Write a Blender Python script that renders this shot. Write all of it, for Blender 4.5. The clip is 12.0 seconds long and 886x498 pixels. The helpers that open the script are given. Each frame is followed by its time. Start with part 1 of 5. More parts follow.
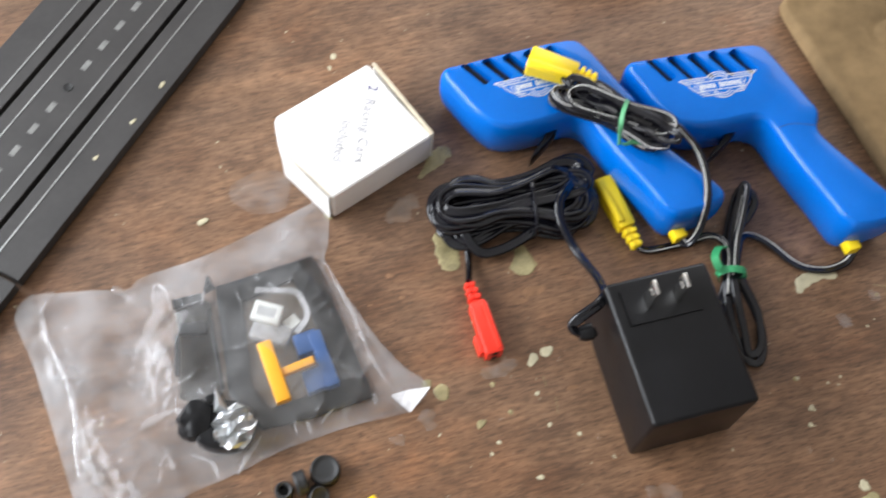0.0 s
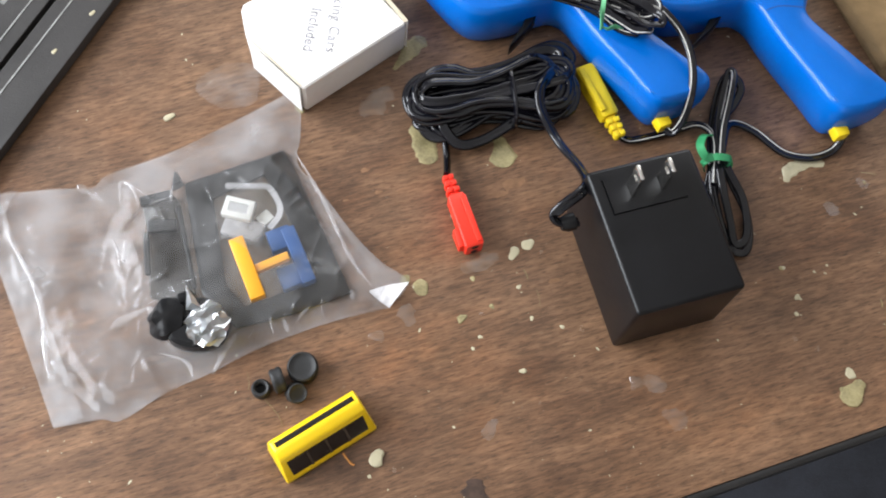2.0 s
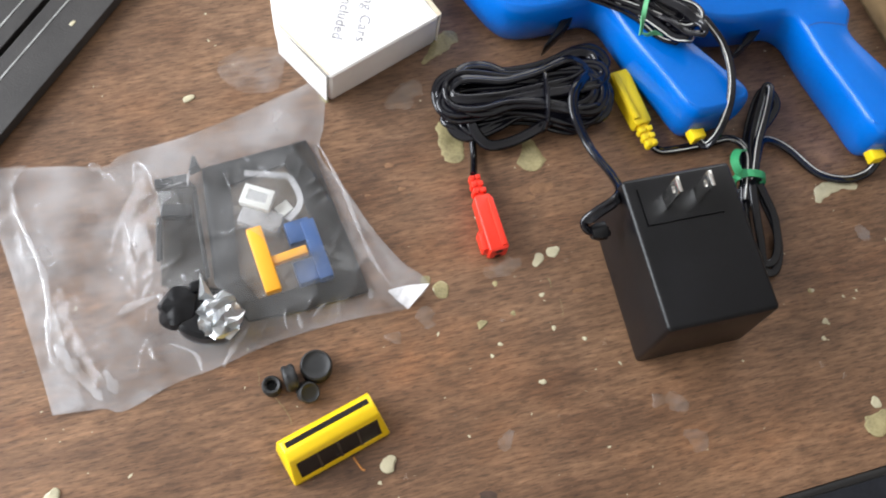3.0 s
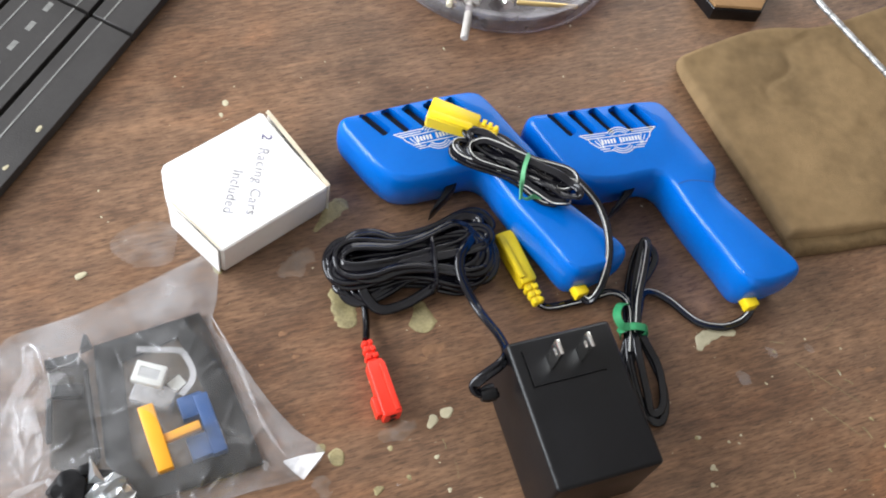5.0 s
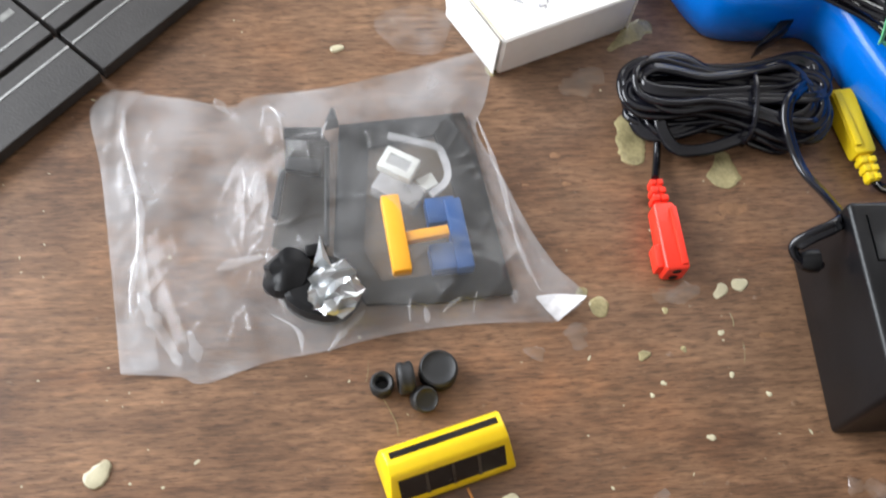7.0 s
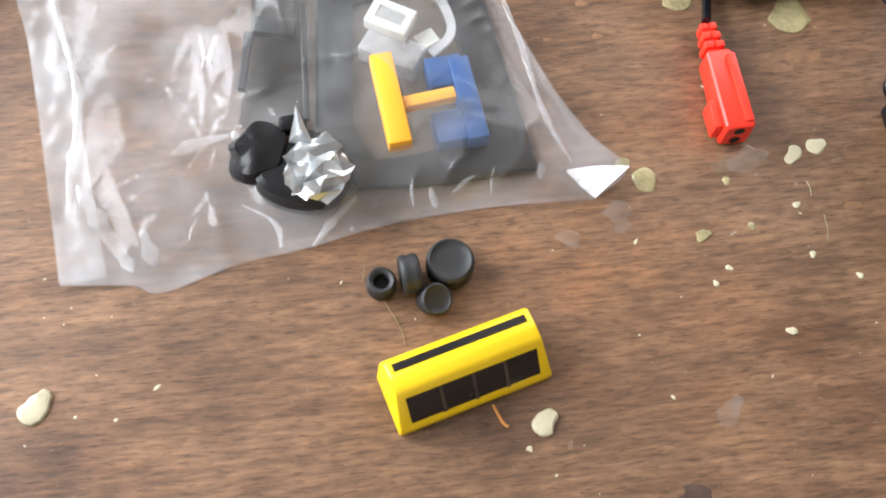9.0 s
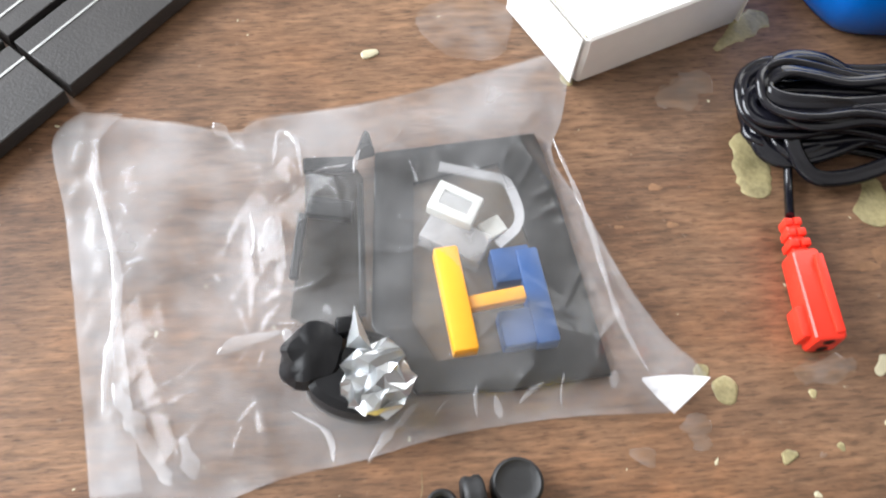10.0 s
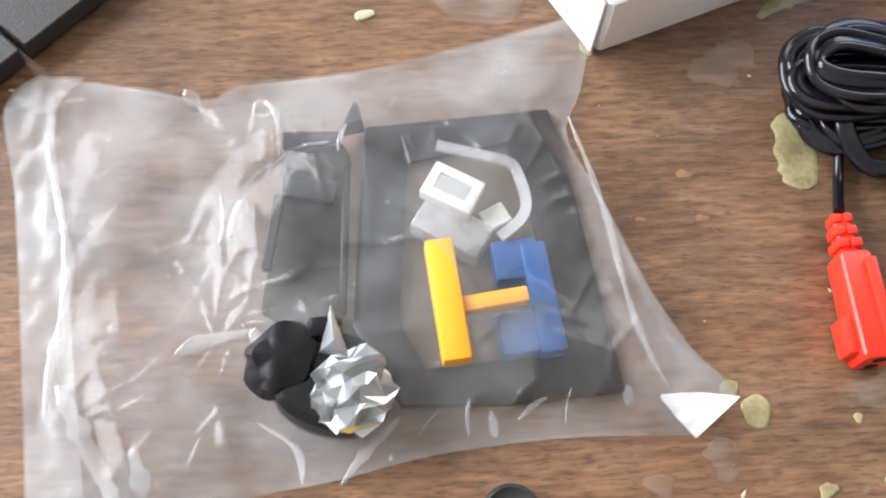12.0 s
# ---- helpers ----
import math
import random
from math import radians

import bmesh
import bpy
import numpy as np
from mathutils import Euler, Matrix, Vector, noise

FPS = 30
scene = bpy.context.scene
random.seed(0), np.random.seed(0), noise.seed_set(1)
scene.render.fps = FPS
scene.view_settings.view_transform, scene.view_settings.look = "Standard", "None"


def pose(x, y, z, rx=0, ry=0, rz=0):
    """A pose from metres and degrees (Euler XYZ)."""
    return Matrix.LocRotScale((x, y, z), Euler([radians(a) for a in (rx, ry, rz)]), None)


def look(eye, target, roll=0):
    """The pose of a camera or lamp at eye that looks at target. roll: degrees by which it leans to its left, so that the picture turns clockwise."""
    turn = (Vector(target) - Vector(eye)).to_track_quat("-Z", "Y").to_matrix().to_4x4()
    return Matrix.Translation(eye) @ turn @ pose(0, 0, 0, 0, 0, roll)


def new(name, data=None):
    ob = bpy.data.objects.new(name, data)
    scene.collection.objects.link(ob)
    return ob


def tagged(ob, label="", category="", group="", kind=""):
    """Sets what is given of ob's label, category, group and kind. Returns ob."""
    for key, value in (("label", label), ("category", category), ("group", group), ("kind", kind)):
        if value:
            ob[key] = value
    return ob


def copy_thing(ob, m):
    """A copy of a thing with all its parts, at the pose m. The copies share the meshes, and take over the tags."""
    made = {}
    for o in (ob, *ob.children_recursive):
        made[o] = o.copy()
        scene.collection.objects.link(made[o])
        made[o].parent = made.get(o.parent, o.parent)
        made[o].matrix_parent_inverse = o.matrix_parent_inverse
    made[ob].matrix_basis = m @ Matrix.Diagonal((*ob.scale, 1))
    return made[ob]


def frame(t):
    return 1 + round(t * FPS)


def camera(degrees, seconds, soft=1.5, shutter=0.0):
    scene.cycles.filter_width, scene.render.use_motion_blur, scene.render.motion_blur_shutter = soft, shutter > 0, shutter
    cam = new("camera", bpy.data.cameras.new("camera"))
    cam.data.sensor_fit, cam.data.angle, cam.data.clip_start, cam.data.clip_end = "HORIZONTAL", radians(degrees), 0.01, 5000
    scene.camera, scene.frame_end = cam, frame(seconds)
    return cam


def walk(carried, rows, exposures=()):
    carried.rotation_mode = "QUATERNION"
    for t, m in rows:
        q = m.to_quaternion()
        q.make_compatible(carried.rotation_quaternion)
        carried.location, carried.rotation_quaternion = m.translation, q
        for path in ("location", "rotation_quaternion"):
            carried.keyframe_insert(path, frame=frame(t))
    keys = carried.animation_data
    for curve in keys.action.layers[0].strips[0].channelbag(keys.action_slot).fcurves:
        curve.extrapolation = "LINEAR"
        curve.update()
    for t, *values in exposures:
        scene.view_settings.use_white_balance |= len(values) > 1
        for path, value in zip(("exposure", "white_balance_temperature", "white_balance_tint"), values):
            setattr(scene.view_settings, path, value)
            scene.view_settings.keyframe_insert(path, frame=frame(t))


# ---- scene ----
cam = camera(47.4, 12.0, soft=1.9, shutter=0.35)
PATH = [
    (0, (-0.00209, -0.02688, 0.40427), (-0.02768, 0.81212, -1.41107), 6.70),
    (0.5, (0.01626, -0.01619, 0.40855), (0.07097, 0.88241, -1.37738), 9.57),
    (1, (0.01688, -0.01731, 0.39919), (0.12128, 0.84130, -1.40411), 11.37),
    (1.5, (0.00971, -0.02614, 0.39151), (0.06378, 0.71636, -1.46477), 9.61),
    (2, (0.00139, -0.03357, 0.38717), (0.03130, 0.67383, -1.48331), 9.64),
    (2.5, (-0.00767, -0.03367, 0.37692), (-0.02610, 0.66519, -1.49691), 8.38),
    (2.7, (-0.01555, -0.03192, 0.37310), (0.00351, 0.66987, -1.49963), 11.88),
    (4.3, (-0.01314, -0.03080, 0.38075), (0.11907, 0.86655, -1.40175), 16.12),
    (4.5, (-0.01299, -0.02623, 0.38460), (0.12686, 0.89465, -1.38526), 15.87),
    (5, (-0.00420, -0.01663, 0.39149), (0.16499, 0.92845, -1.36299), 17.64),
    (5.5, (0.00113, -0.01051, 0.38481), (0.19840, 0.88599, -1.39209), 18.40),
    (6, (-0.01811, -0.03110, 0.36173), (0.12641, 0.79362, -1.45457), 17.85),
    (6.5, (-0.04043, -0.03803, 0.33300), (-0.00270, 0.71797, -1.51823), 14.84),
    (7, (-0.02839, -0.04268, 0.29662), (-0.17848, 0.80196, -1.51006), 10.33),
    (7.5, (-0.02013, -0.04816, 0.26546), (-0.11654, 0.68954, -1.59101), 12.32),
    (7.7, (-0.02067, -0.04365, 0.24969), (-0.10107, 0.68130, -1.61256), 12.58),
    (9.3, (-0.02643, -0.02988, 0.23438), (-0.19027, 0.72137, -1.61191), 5.48),
    (9.5, (-0.03705, -0.02071, 0.23484), (-0.16539, 0.72867, -1.61501), 8.09),
    (10, (-0.05263, -0.00035, 0.23101), (-0.23310, 0.83807, -1.57578), 7.56),
    (10.5, (-0.04422, 0.01444, 0.21828), (-0.28162, 0.80435, -1.60372), 3.92),
    (11, (-0.04354, 0.01461, 0.21104), (-0.28246, 0.78150, -1.62057), 3.56),
    (11.5, (-0.04881, 0.01185, 0.20565), (-0.30606, 0.77153, -1.62648), 4.31),
    (12, (-0.04905, 0.02023, 0.20594), (-0.27100, 0.77749, -1.63180), 5.15),
]
walk(cam, [(t, look(eye, target, roll)) for t, eye, target, roll in PATH],
     exposures=((0.0, 0.14), (2.7, 0.13), (5.5, 0.1), (6.5, 0.13), (7.0, 0.12), (7.5, 0.3), (9.5, 0.43), (10.0, 0.41), (10.5, 0.23), (11.2, 0.34), (12.0, 0.34)))

# ---- world and light ----
world = bpy.data.worlds.new("sky")
scene.world = world
world.use_nodes = True
wn = world.node_tree
sky = wn.nodes.new("ShaderNodeTexSky")
sky.sky_type, sky.sun_disc = "NISHITA", False
sky.sun_elevation, sky.sun_rotation = radians(40), radians(250)
wn.links.new(sky.outputs[0], wn.nodes["Background"].inputs[0])
wn.nodes["Background"].inputs[1].default_value = 0.12


def window_light(name, eye, target, wide, high, watts, colour):
    data = bpy.data.lights.new(name, "AREA")
    data.shape, data.size, data.size_y, data.energy, data.color = "RECTANGLE", wide, high, watts, colour
    ob = new(name, data)
    ob.matrix_world = look(eye, target)
    return ob


window_light("window_light_left", (-1.42, 0.1, 0.75), (0.0, 0.1, 0.2), 1.5, 1.1, 59, (0.905, 0.95, 1.0))
window_light("window_light_back", (0.35, 1.93, 0.85), (0.1, 0.2, 0.0), 1.7, 1.1, 17.5, (1.0, 0.98, 0.95))

# ---- materials ----
def mat(name, colour, rough=0.5, metal=0.0, vary=0.12, scale=60.0, bump=0.0, bump_scale=200.0, spec=0.5, coat=0.0):
    """A surface with colour variation at two scales, uneven gloss and fine relief."""
    m = bpy.data.materials.new(name)
    m.use_nodes = True
    nt = m.node_tree
    b = nt.nodes["Principled BSDF"]
    b.inputs["Roughness"].default_value = rough
    b.inputs["Metallic"].default_value = metal
    b.inputs["Specular IOR Level"].default_value = spec
    b.inputs["Coat Weight"].default_value = coat
    tc = nt.nodes.new("ShaderNodeTexCoord")
    n1 = nt.nodes.new("ShaderNodeTexNoise")
    n1.inputs["Scale"].default_value = scale
    n1.inputs["Detail"].default_value = 6
    n2 = nt.nodes.new("ShaderNodeTexNoise")
    n2.inputs["Scale"].default_value = scale * 9
    n2.inputs["Detail"].default_value = 3
    add = nt.nodes.new("ShaderNodeMath")
    add.operation = "MULTIPLY_ADD"
    add.inputs[1].default_value = 0.4
    ramp = nt.nodes.new("ShaderNodeValToRGB")
    lo = [max(0.0, c * (1 - vary)) for c in colour]
    hi = [min(1.0, c * (1 + vary)) for c in colour]
    ramp.color_ramp.elements[0].position, ramp.color_ramp.elements[1].position = 0.45, 0.95
    ramp.color_ramp.elements[0].color, ramp.color_ramp.elements[1].color = (*lo, 1), (*hi, 1)
    nt.links.new(tc.outputs["Object"], n1.inputs["Vector"])
    nt.links.new(tc.outputs["Object"], n2.inputs["Vector"])
    nt.links.new(n2.outputs["Fac"], add.inputs[0])
    nt.links.new(n1.outputs["Fac"], add.inputs[2])
    nt.links.new(add.outputs[0], ramp.inputs[0])
    nt.links.new(ramp.outputs[0], b.inputs["Base Color"])
    rr = nt.nodes.new("ShaderNodeMapRange")
    rr.inputs["To Min"].default_value, rr.inputs["To Max"].default_value = rough * 0.8, min(1.0, rough * 1.25)
    nt.links.new(n1.outputs["Fac"], rr.inputs["Value"])
    nt.links.new(rr.outputs[0], b.inputs["Roughness"])
    if bump:
        n3 = nt.nodes.new("ShaderNodeTexNoise")
        n3.inputs["Scale"].default_value = bump_scale
        n3.inputs["Detail"].default_value = 4
        bp = nt.nodes.new("ShaderNodeBump")
        bp.inputs["Strength"].default_value = bump
        bp.inputs["Distance"].default_value = 0.001
        nt.links.new(tc.outputs["Object"], n3.inputs["Vector"])
        nt.links.new(n3.outputs["Fac"], bp.inputs["Height"])
        nt.links.new(bp.outputs[0], b.inputs["Normal"])
    return m


GRAIN = 24.0


def wood_mat():
    """Worn walnut veneer: long bands, short dark pores along the grain, reddish worn patches; window sheen painted on
    the far side.
    """
    m = bpy.data.materials.new("walnut_veneer")
    m.use_nodes = True
    nt = m.node_tree
    N, L = nt.nodes, nt.links
    b = N["Principled BSDF"]
    tc = N.new("ShaderNodeTexCoord")

    def noise_at(sx, sy, detail, rough=0.5, shift=0.0, warp=0.0):
        mp = N.new("ShaderNodeMapping")
        mp.vector_type = "POINT"
        rot = N.new("ShaderNodeVectorRotate")
        rot.inputs["Angle"].default_value = radians(-GRAIN)
        mp.inputs["Scale"].default_value = (sx, sy, 1)
        mp.inputs["Location"].default_value = (shift, shift * 0.7, 0)
        L.new(tc.outputs["Object"], rot.inputs["Vector"])
        L.new(rot.outputs[0], mp.inputs["Vector"])
        n = N.new("ShaderNodeTexNoise")
        n.inputs["Scale"].default_value = 1.0
        n.inputs["Detail"].default_value = detail
        n.inputs["Roughness"].default_value = rough
        n.inputs["Distortion"].default_value = warp
        L.new(mp.outputs[0], n.inputs["Vector"])
        return n.outputs["Fac"]

    def ramp(fac, p0, p1, c0, c1):
        r = N.new("ShaderNodeValToRGB")
        r.color_ramp.elements[0].position, r.color_ramp.elements[1].position = p0, p1
        r.color_ramp.elements[0].color, r.color_ramp.elements[1].color = (*c0, 1), (*c1, 1)
        L.new(fac, r.inputs[0])
        return r.outputs[0]

    def mix(kind, fac, a, c):
        x = N.new("ShaderNodeMix")
        x.data_type, x.blend_type = "RGBA", kind
        if isinstance(fac, float):
            x.inputs[0].default_value = fac
        else:
            L.new(fac, x.inputs[0])
        L.new(a, x.inputs[6])
        L.new(c, x.inputs[7])
        return x.outputs[2]

    bands = ramp(noise_at(9, 60, 6, 0.62, 0.3, 0.5), 0.3, 0.72, (0.094, 0.041, 0.019), (0.285, 0.152, 0.08))
    warm = ramp(noise_at(40, 60, 4, 0.6, 5.0), 0.4, 0.75, (0.18, 0.09, 0.044), (0.32, 0.134, 0.054))
    wfac = ramp(noise_at(10, 18, 4, 0.6, 9.0), 0.47, 0.72, (0, 0, 0), (0.9, 0.9, 0.9))
    col = mix("MIX", wfac, bands, warm)
    # Window sheen put into the colour: paler and greyer towards the far side.
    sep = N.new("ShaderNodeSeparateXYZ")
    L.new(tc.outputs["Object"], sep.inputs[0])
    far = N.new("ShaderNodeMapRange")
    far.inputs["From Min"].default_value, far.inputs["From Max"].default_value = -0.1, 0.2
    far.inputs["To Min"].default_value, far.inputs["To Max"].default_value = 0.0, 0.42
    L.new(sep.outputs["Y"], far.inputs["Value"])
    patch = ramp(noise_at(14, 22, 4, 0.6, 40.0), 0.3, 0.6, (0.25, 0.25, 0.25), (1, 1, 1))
    sheen_fac = N.new("ShaderNodeMath")
    sheen_fac.operation = "MULTIPLY"
    L.new(far.outputs[0], sheen_fac.inputs[0])
    L.new(patch, sheen_fac.inputs[1])
    paled = N.new("ShaderNodeRGB")
    paled.outputs[0].default_value = (0.225, 0.148, 0.098, 1)
    col = mix("MIX", sheen_fac.outputs[0], col, paled.outputs[0])
    pale = ramp(noise_at(24, 34, 5, 0.65, 31.0), 0.4, 0.7, (0.8, 0.78, 0.74), (1.3, 1.3, 1.28))
    col = mix("MULTIPLY", 0.7, col, pale)
    fine = ramp(noise_at(105, 640, 4, 0.65, 2.0), 0.3, 0.66, (0.42, 0.4, 0.38), (1.32, 1.32, 1.32))
    col = mix("MULTIPLY", 0.8, col, fine)
    pores = ramp(noise_at(230, 1500, 3, 0.55, 4.0), 0.34, 0.46, (0.3, 0.28, 0.27), (1, 1, 1))
    col = mix("MULTIPLY", 0.62, col, pores)
    stain = ramp(noise_at(20, 26, 5, 0.6, 14.0), 0.54, 0.72, (1, 1, 1), (0.42, 0.36, 0.33))
    col = mix("MULTIPLY", 0.85, col, stain)
    dust = ramp(noise_at(420, 420, 3, 0.6, 21.0), 0.66, 0.78, (0, 0, 0), (0.32, 0.32, 0.32))
    grey = N.new("ShaderNodeRGB")
    grey.outputs[0].default_value = (0.36, 0.28, 0.21, 1)
    col = mix("MIX", dust, col, grey.outputs[0])
    L.new(col, b.inputs["Base Color"])
    rr = N.new("ShaderNodeMapRange")
    rr.inputs["To Min"].default_value, rr.inputs["To Max"].default_value = 0.36, 0.6
    L.new(noise_at(30, 45, 5, 0.6, 7.0), rr.inputs["Value"])
    L.new(rr.outputs[0], b.inputs["Roughness"])
    bp = N.new("ShaderNodeBump")
    bp.inputs["Strength"].default_value, bp.inputs["Distance"].default_value = 0.25, 0.0004
    L.new(fine, bp.inputs["Height"])
    L.new(bp.outputs[0], b.inputs["Normal"])
    return m


def film_mat(name, gloss, haze, rough=0.2, tint=(0.95, 0.955, 0.96), patchy=0.0):
    """Thin clear plastic film: see-through, sharp gloss, a little milky haze in uneven patches."""
    m = bpy.data.materials.new(name)
    m.use_nodes = True
    nt = m.node_tree
    N, L = nt.nodes, nt.links
    N.remove(N["Principled BSDF"])
    out = N["Material Output"]
    tr = N.new("ShaderNodeBsdfTransparent")
    tr.inputs[0].default_value = (*tint, 1)
    gl = N.new("ShaderNodeBsdfGlossy")
    gl.inputs["Roughness"].default_value = rough
    gl.inputs[0].default_value = (1, 1, 1, 1)
    df = N.new("ShaderNodeBsdfDiffuse")
    df.inputs[0].default_value = (0.84, 0.825, 0.84, 1)
    tc = N.new("ShaderNodeTexCoord")
    n1 = N.new("ShaderNodeTexNoise")
    n1.inputs["Scale"].default_value, n1.inputs["Detail"].default_value = 55 + 130 * patchy, 5
    L.new(tc.outputs["Object"], n1.inputs["Vector"])
    mr = N.new("ShaderNodeMapRange")
    mr.inputs["From Min"].default_value, mr.inputs["From Max"].default_value = 0.35 + 0.12 * patchy, 0.75
    mr.inputs["To Min"].default_value, mr.inputs["To Max"].default_value = haze * 0.35 * (1 - patchy), haze * (1.7 + patchy)
    L.new(n1.outputs["Fac"], mr.inputs["Value"])
    lw = N.new("ShaderNodeLayerWeight")
    lw.inputs["Blend"].default_value = 0.5
    pw = N.new("ShaderNodeMath")
    pw.operation = "POWER"
    pw.inputs[1].default_value = 5.0
    L.new(lw.outputs["Facing"], pw.inputs[0])
    fm = N.new("ShaderNodeMath")
    fm.operation = "MULTIPLY_ADD"
    fm.inputs[1].default_value, fm.inputs[2].default_value = 0.9 * gloss, 0.05 * gloss
    fm.use_clamp = True
    L.new(pw.outputs[0], fm.inputs[0])
    m1, m2 = N.new("ShaderNodeMixShader"), N.new("ShaderNodeMixShader")
    L.new(mr.outputs[0], m1.inputs[0])
    L.new(tr.outputs[0], m1.inputs[1])
    L.new(df.outputs[0], m1.inputs[2])
    L.new(fm.outputs[0], m2.inputs[0])
    L.new(m1.outputs[0], m2.inputs[1])
    L.new(gl.outputs[0], m2.inputs[2])
    L.new(m2.outputs[0], out.inputs[0])
    return m


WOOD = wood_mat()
EDGE = mat("black_edge_band", (0.012, 0.011, 0.011), 0.5)
BLUE = mat("blue_plastic", (0.0, 0.128, 0.54), 0.24, vary=0.06, bump=0.03, bump_scale=900, spec=0.22, coat=0.22)
BLUE_GROOVE = mat("blue_plastic_groove_shade", (0.004, 0.05, 0.25), 0.5)
YELLOW = mat("yellow_plastic", (0.86, 0.62, 0.012), 0.38, vary=0.05, bump=0.08, bump_scale=700)
CAR_YELLOW = mat("yellow_car_paint", (0.85, 0.56, 0.006), 0.3, vary=0.05)
RED = mat("red_plastic", (0.85, 0.035, 0.015), 0.38, vary=0.06, bump=0.08, bump_scale=700)
BLACK = mat("black_plastic", (0.0045, 0.0045, 0.0055), 0.33, vary=0.3, bump=0.08, bump_scale=1500, spec=0.32)
GLASS_BLACK = mat("black_window_plastic", (0.01, 0.008, 0.008), 0.25, vary=0.6, scale=400)
PILLAR = mat("dark_brown_window_bar", (0.055, 0.042, 0.032), 0.22, vary=0.5, scale=500)
CORD = mat("black_cord", (0.006, 0.006, 0.009), 0.15, vary=0.2)
STRIPE = mat("white_cord_stripe", (0.75, 0.74, 0.7), 0.45)
RUBBER = mat("black_rubber", (0.018, 0.018, 0.019), 0.55, vary=0.25, bump=0.1, bump_scale=900)
TRACK = mat("grey_black_track", (0.032, 0.029, 0.028), 0.52, vary=0.25, scale=40, bump=0.15, bump_scale=1200)
# Track slot bottoms; also flat black pieces that paint the shade in openings.
RECESS_BLACK = mat("black_groove_and_hole_shade", (0.006, 0.006, 0.006), 0.6)
RAIL = mat("steel_rail", (0.4, 0.4, 0.39), 0.45, 0.9, vary=0.3, scale=150)
MARK = mat("worn_white_marking", (0.2, 0.2, 0.19), 0.6, vary=0.3, scale=300)
CARD = mat("white_card", (0.82, 0.80, 0.77), 0.65, vary=0.05, scale=30, bump=0.1, bump_scale=500)
CARD_EDGE = mat("yellowed_card", (0.7, 0.6, 0.45), 0.75, vary=0.2, scale=90)
INK = mat("purple_grey_ink", (0.07, 0.06, 0.2), 0.6, vary=0.5, scale=500)
INK_FADED = mat("faded_grey_ink", (0.36, 0.35, 0.4), 0.6, vary=0.7, scale=420)
METAL = mat("nickel_prong", (0.8, 0.79, 0.76), 0.2, 1.0, vary=0.1)
CHROME = mat("crumpled_chrome", (0.85, 0.87, 0.9), 0.12, 1.0, vary=0.08)
GLINT_SILVER = mat("silver_film_glint", (0.92, 0.94, 0.97), 0.32, 1.0, vary=0.06)
CLEAR_PART = film_mat("clear_moulded_plastic", 0.8, 0.4)
GREEN = mat("green_twist_tie", (0.03, 0.26, 0.10), 0.45, vary=0.2, scale=200)
GREEN_LIGHT = mat("light_green_twist_tie", (0.12, 0.42, 0.2), 0.45, vary=0.2, scale=200)
ORANGE = mat("orange_plastic", (0.90, 0.40, 0.02), 0.4, vary=0.05)
BLUE_PART = mat("dark_blue_plastic", (0.004, 0.07, 0.25), 0.4, vary=0.1)
CLEAR_WHITE = mat("clear_white_plastic", (0.72, 0.72, 0.68), 0.2, vary=0.1)
PLATE = mat("charcoal_plastic", (0.010, 0.0105, 0.0105), 0.4, vary=0.3, scale=120, bump=0.1)
SUEDE = mat("brown_suede", (0.225, 0.15, 0.076), 0.95, vary=0.34, scale=17, bump=0.5, bump_scale=1600, spec=0.15)
SUEDE_EDGE = mat("dark_suede_edge", (0.19, 0.125, 0.062), 0.95, vary=0.4, scale=40, bump=0.5, bump_scale=1600, spec=0.15)
GLUE = mat("dried_cream_glue", (0.33, 0.28, 0.145), 0.2, vary=0.4, scale=110, bump=0.3, bump_scale=300)
GLUE_PALE = mat("pale_dried_glue", (0.52, 0.47, 0.32), 0.3, vary=0.15, scale=260)
RUST = mat("worn_orange_veneer", (0.22, 0.115, 0.058), 0.55, vary=0.35, scale=250)
SPOT_DARK = mat("dark_burn_stain", (0.07, 0.04, 0.028), 0.5, vary=0.5, scale=200)
HAZE = film_mat("dried_water_mark", 0.5, 0.065, 0.4, (1, 1, 1), 0.35)
GLUE_THIN = film_mat("thin_clear_glue", 1.2, 0.04, 0.12, (1, 1, 0.98), 0.8)
FILM = film_mat("clear_bag_film", 0.42, 0.088, 0.17)
FILM_UNDER = film_mat("clear_bag_film_under", 0.2, 0.18)
HAZY = film_mat("hazy_sealed_film", 0.5, 0.07, 0.4)
SMOKE_DARK = film_mat("dark_smoky_plastic", 0.3, 0.02, 0.3, (0.52, 0.52, 0.48))
SMOKE = film_mat("smoky_grey_plastic", 0.3, 0.02, 0.3, (0.85, 0.84, 0.8))
# Milky white haze paints the glints along the bag's creases.
FILM_GLINT = film_mat("creased_film_glint", 1.0, 0.24, 0.14)
FOLD = film_mat("folded_white_film", 1.0, 0.75, 0.3)
DISH = film_mat("clear_grey_dish_plastic", 0.6, 0.22, 0.2, (0.66, 0.62, 0.66))
ROD_STEEL = mat("dull_knurled_steel", (0.4, 0.4, 0.4), 0.45, 0.9, vary=0.5, scale=500, bump=0.4, bump_scale=900)
FLOOR = mat("blue_grey_carpet", (0.045, 0.05, 0.065), 0.95, vary=0.3, scale=30, bump=0.6, bump_scale=500)
PAINT = mat("warm_grey_wall_paint", (0.34, 0.29, 0.25), 0.8, vary=0.06, scale=5)
PLASTER = mat("white_plaster", (0.78, 0.76, 0.73), 0.9, vary=0.03, scale=4)
TAN = mat("tan_wood_top", (0.32, 0.18, 0.075), 0.55, vary=0.15, scale=60)
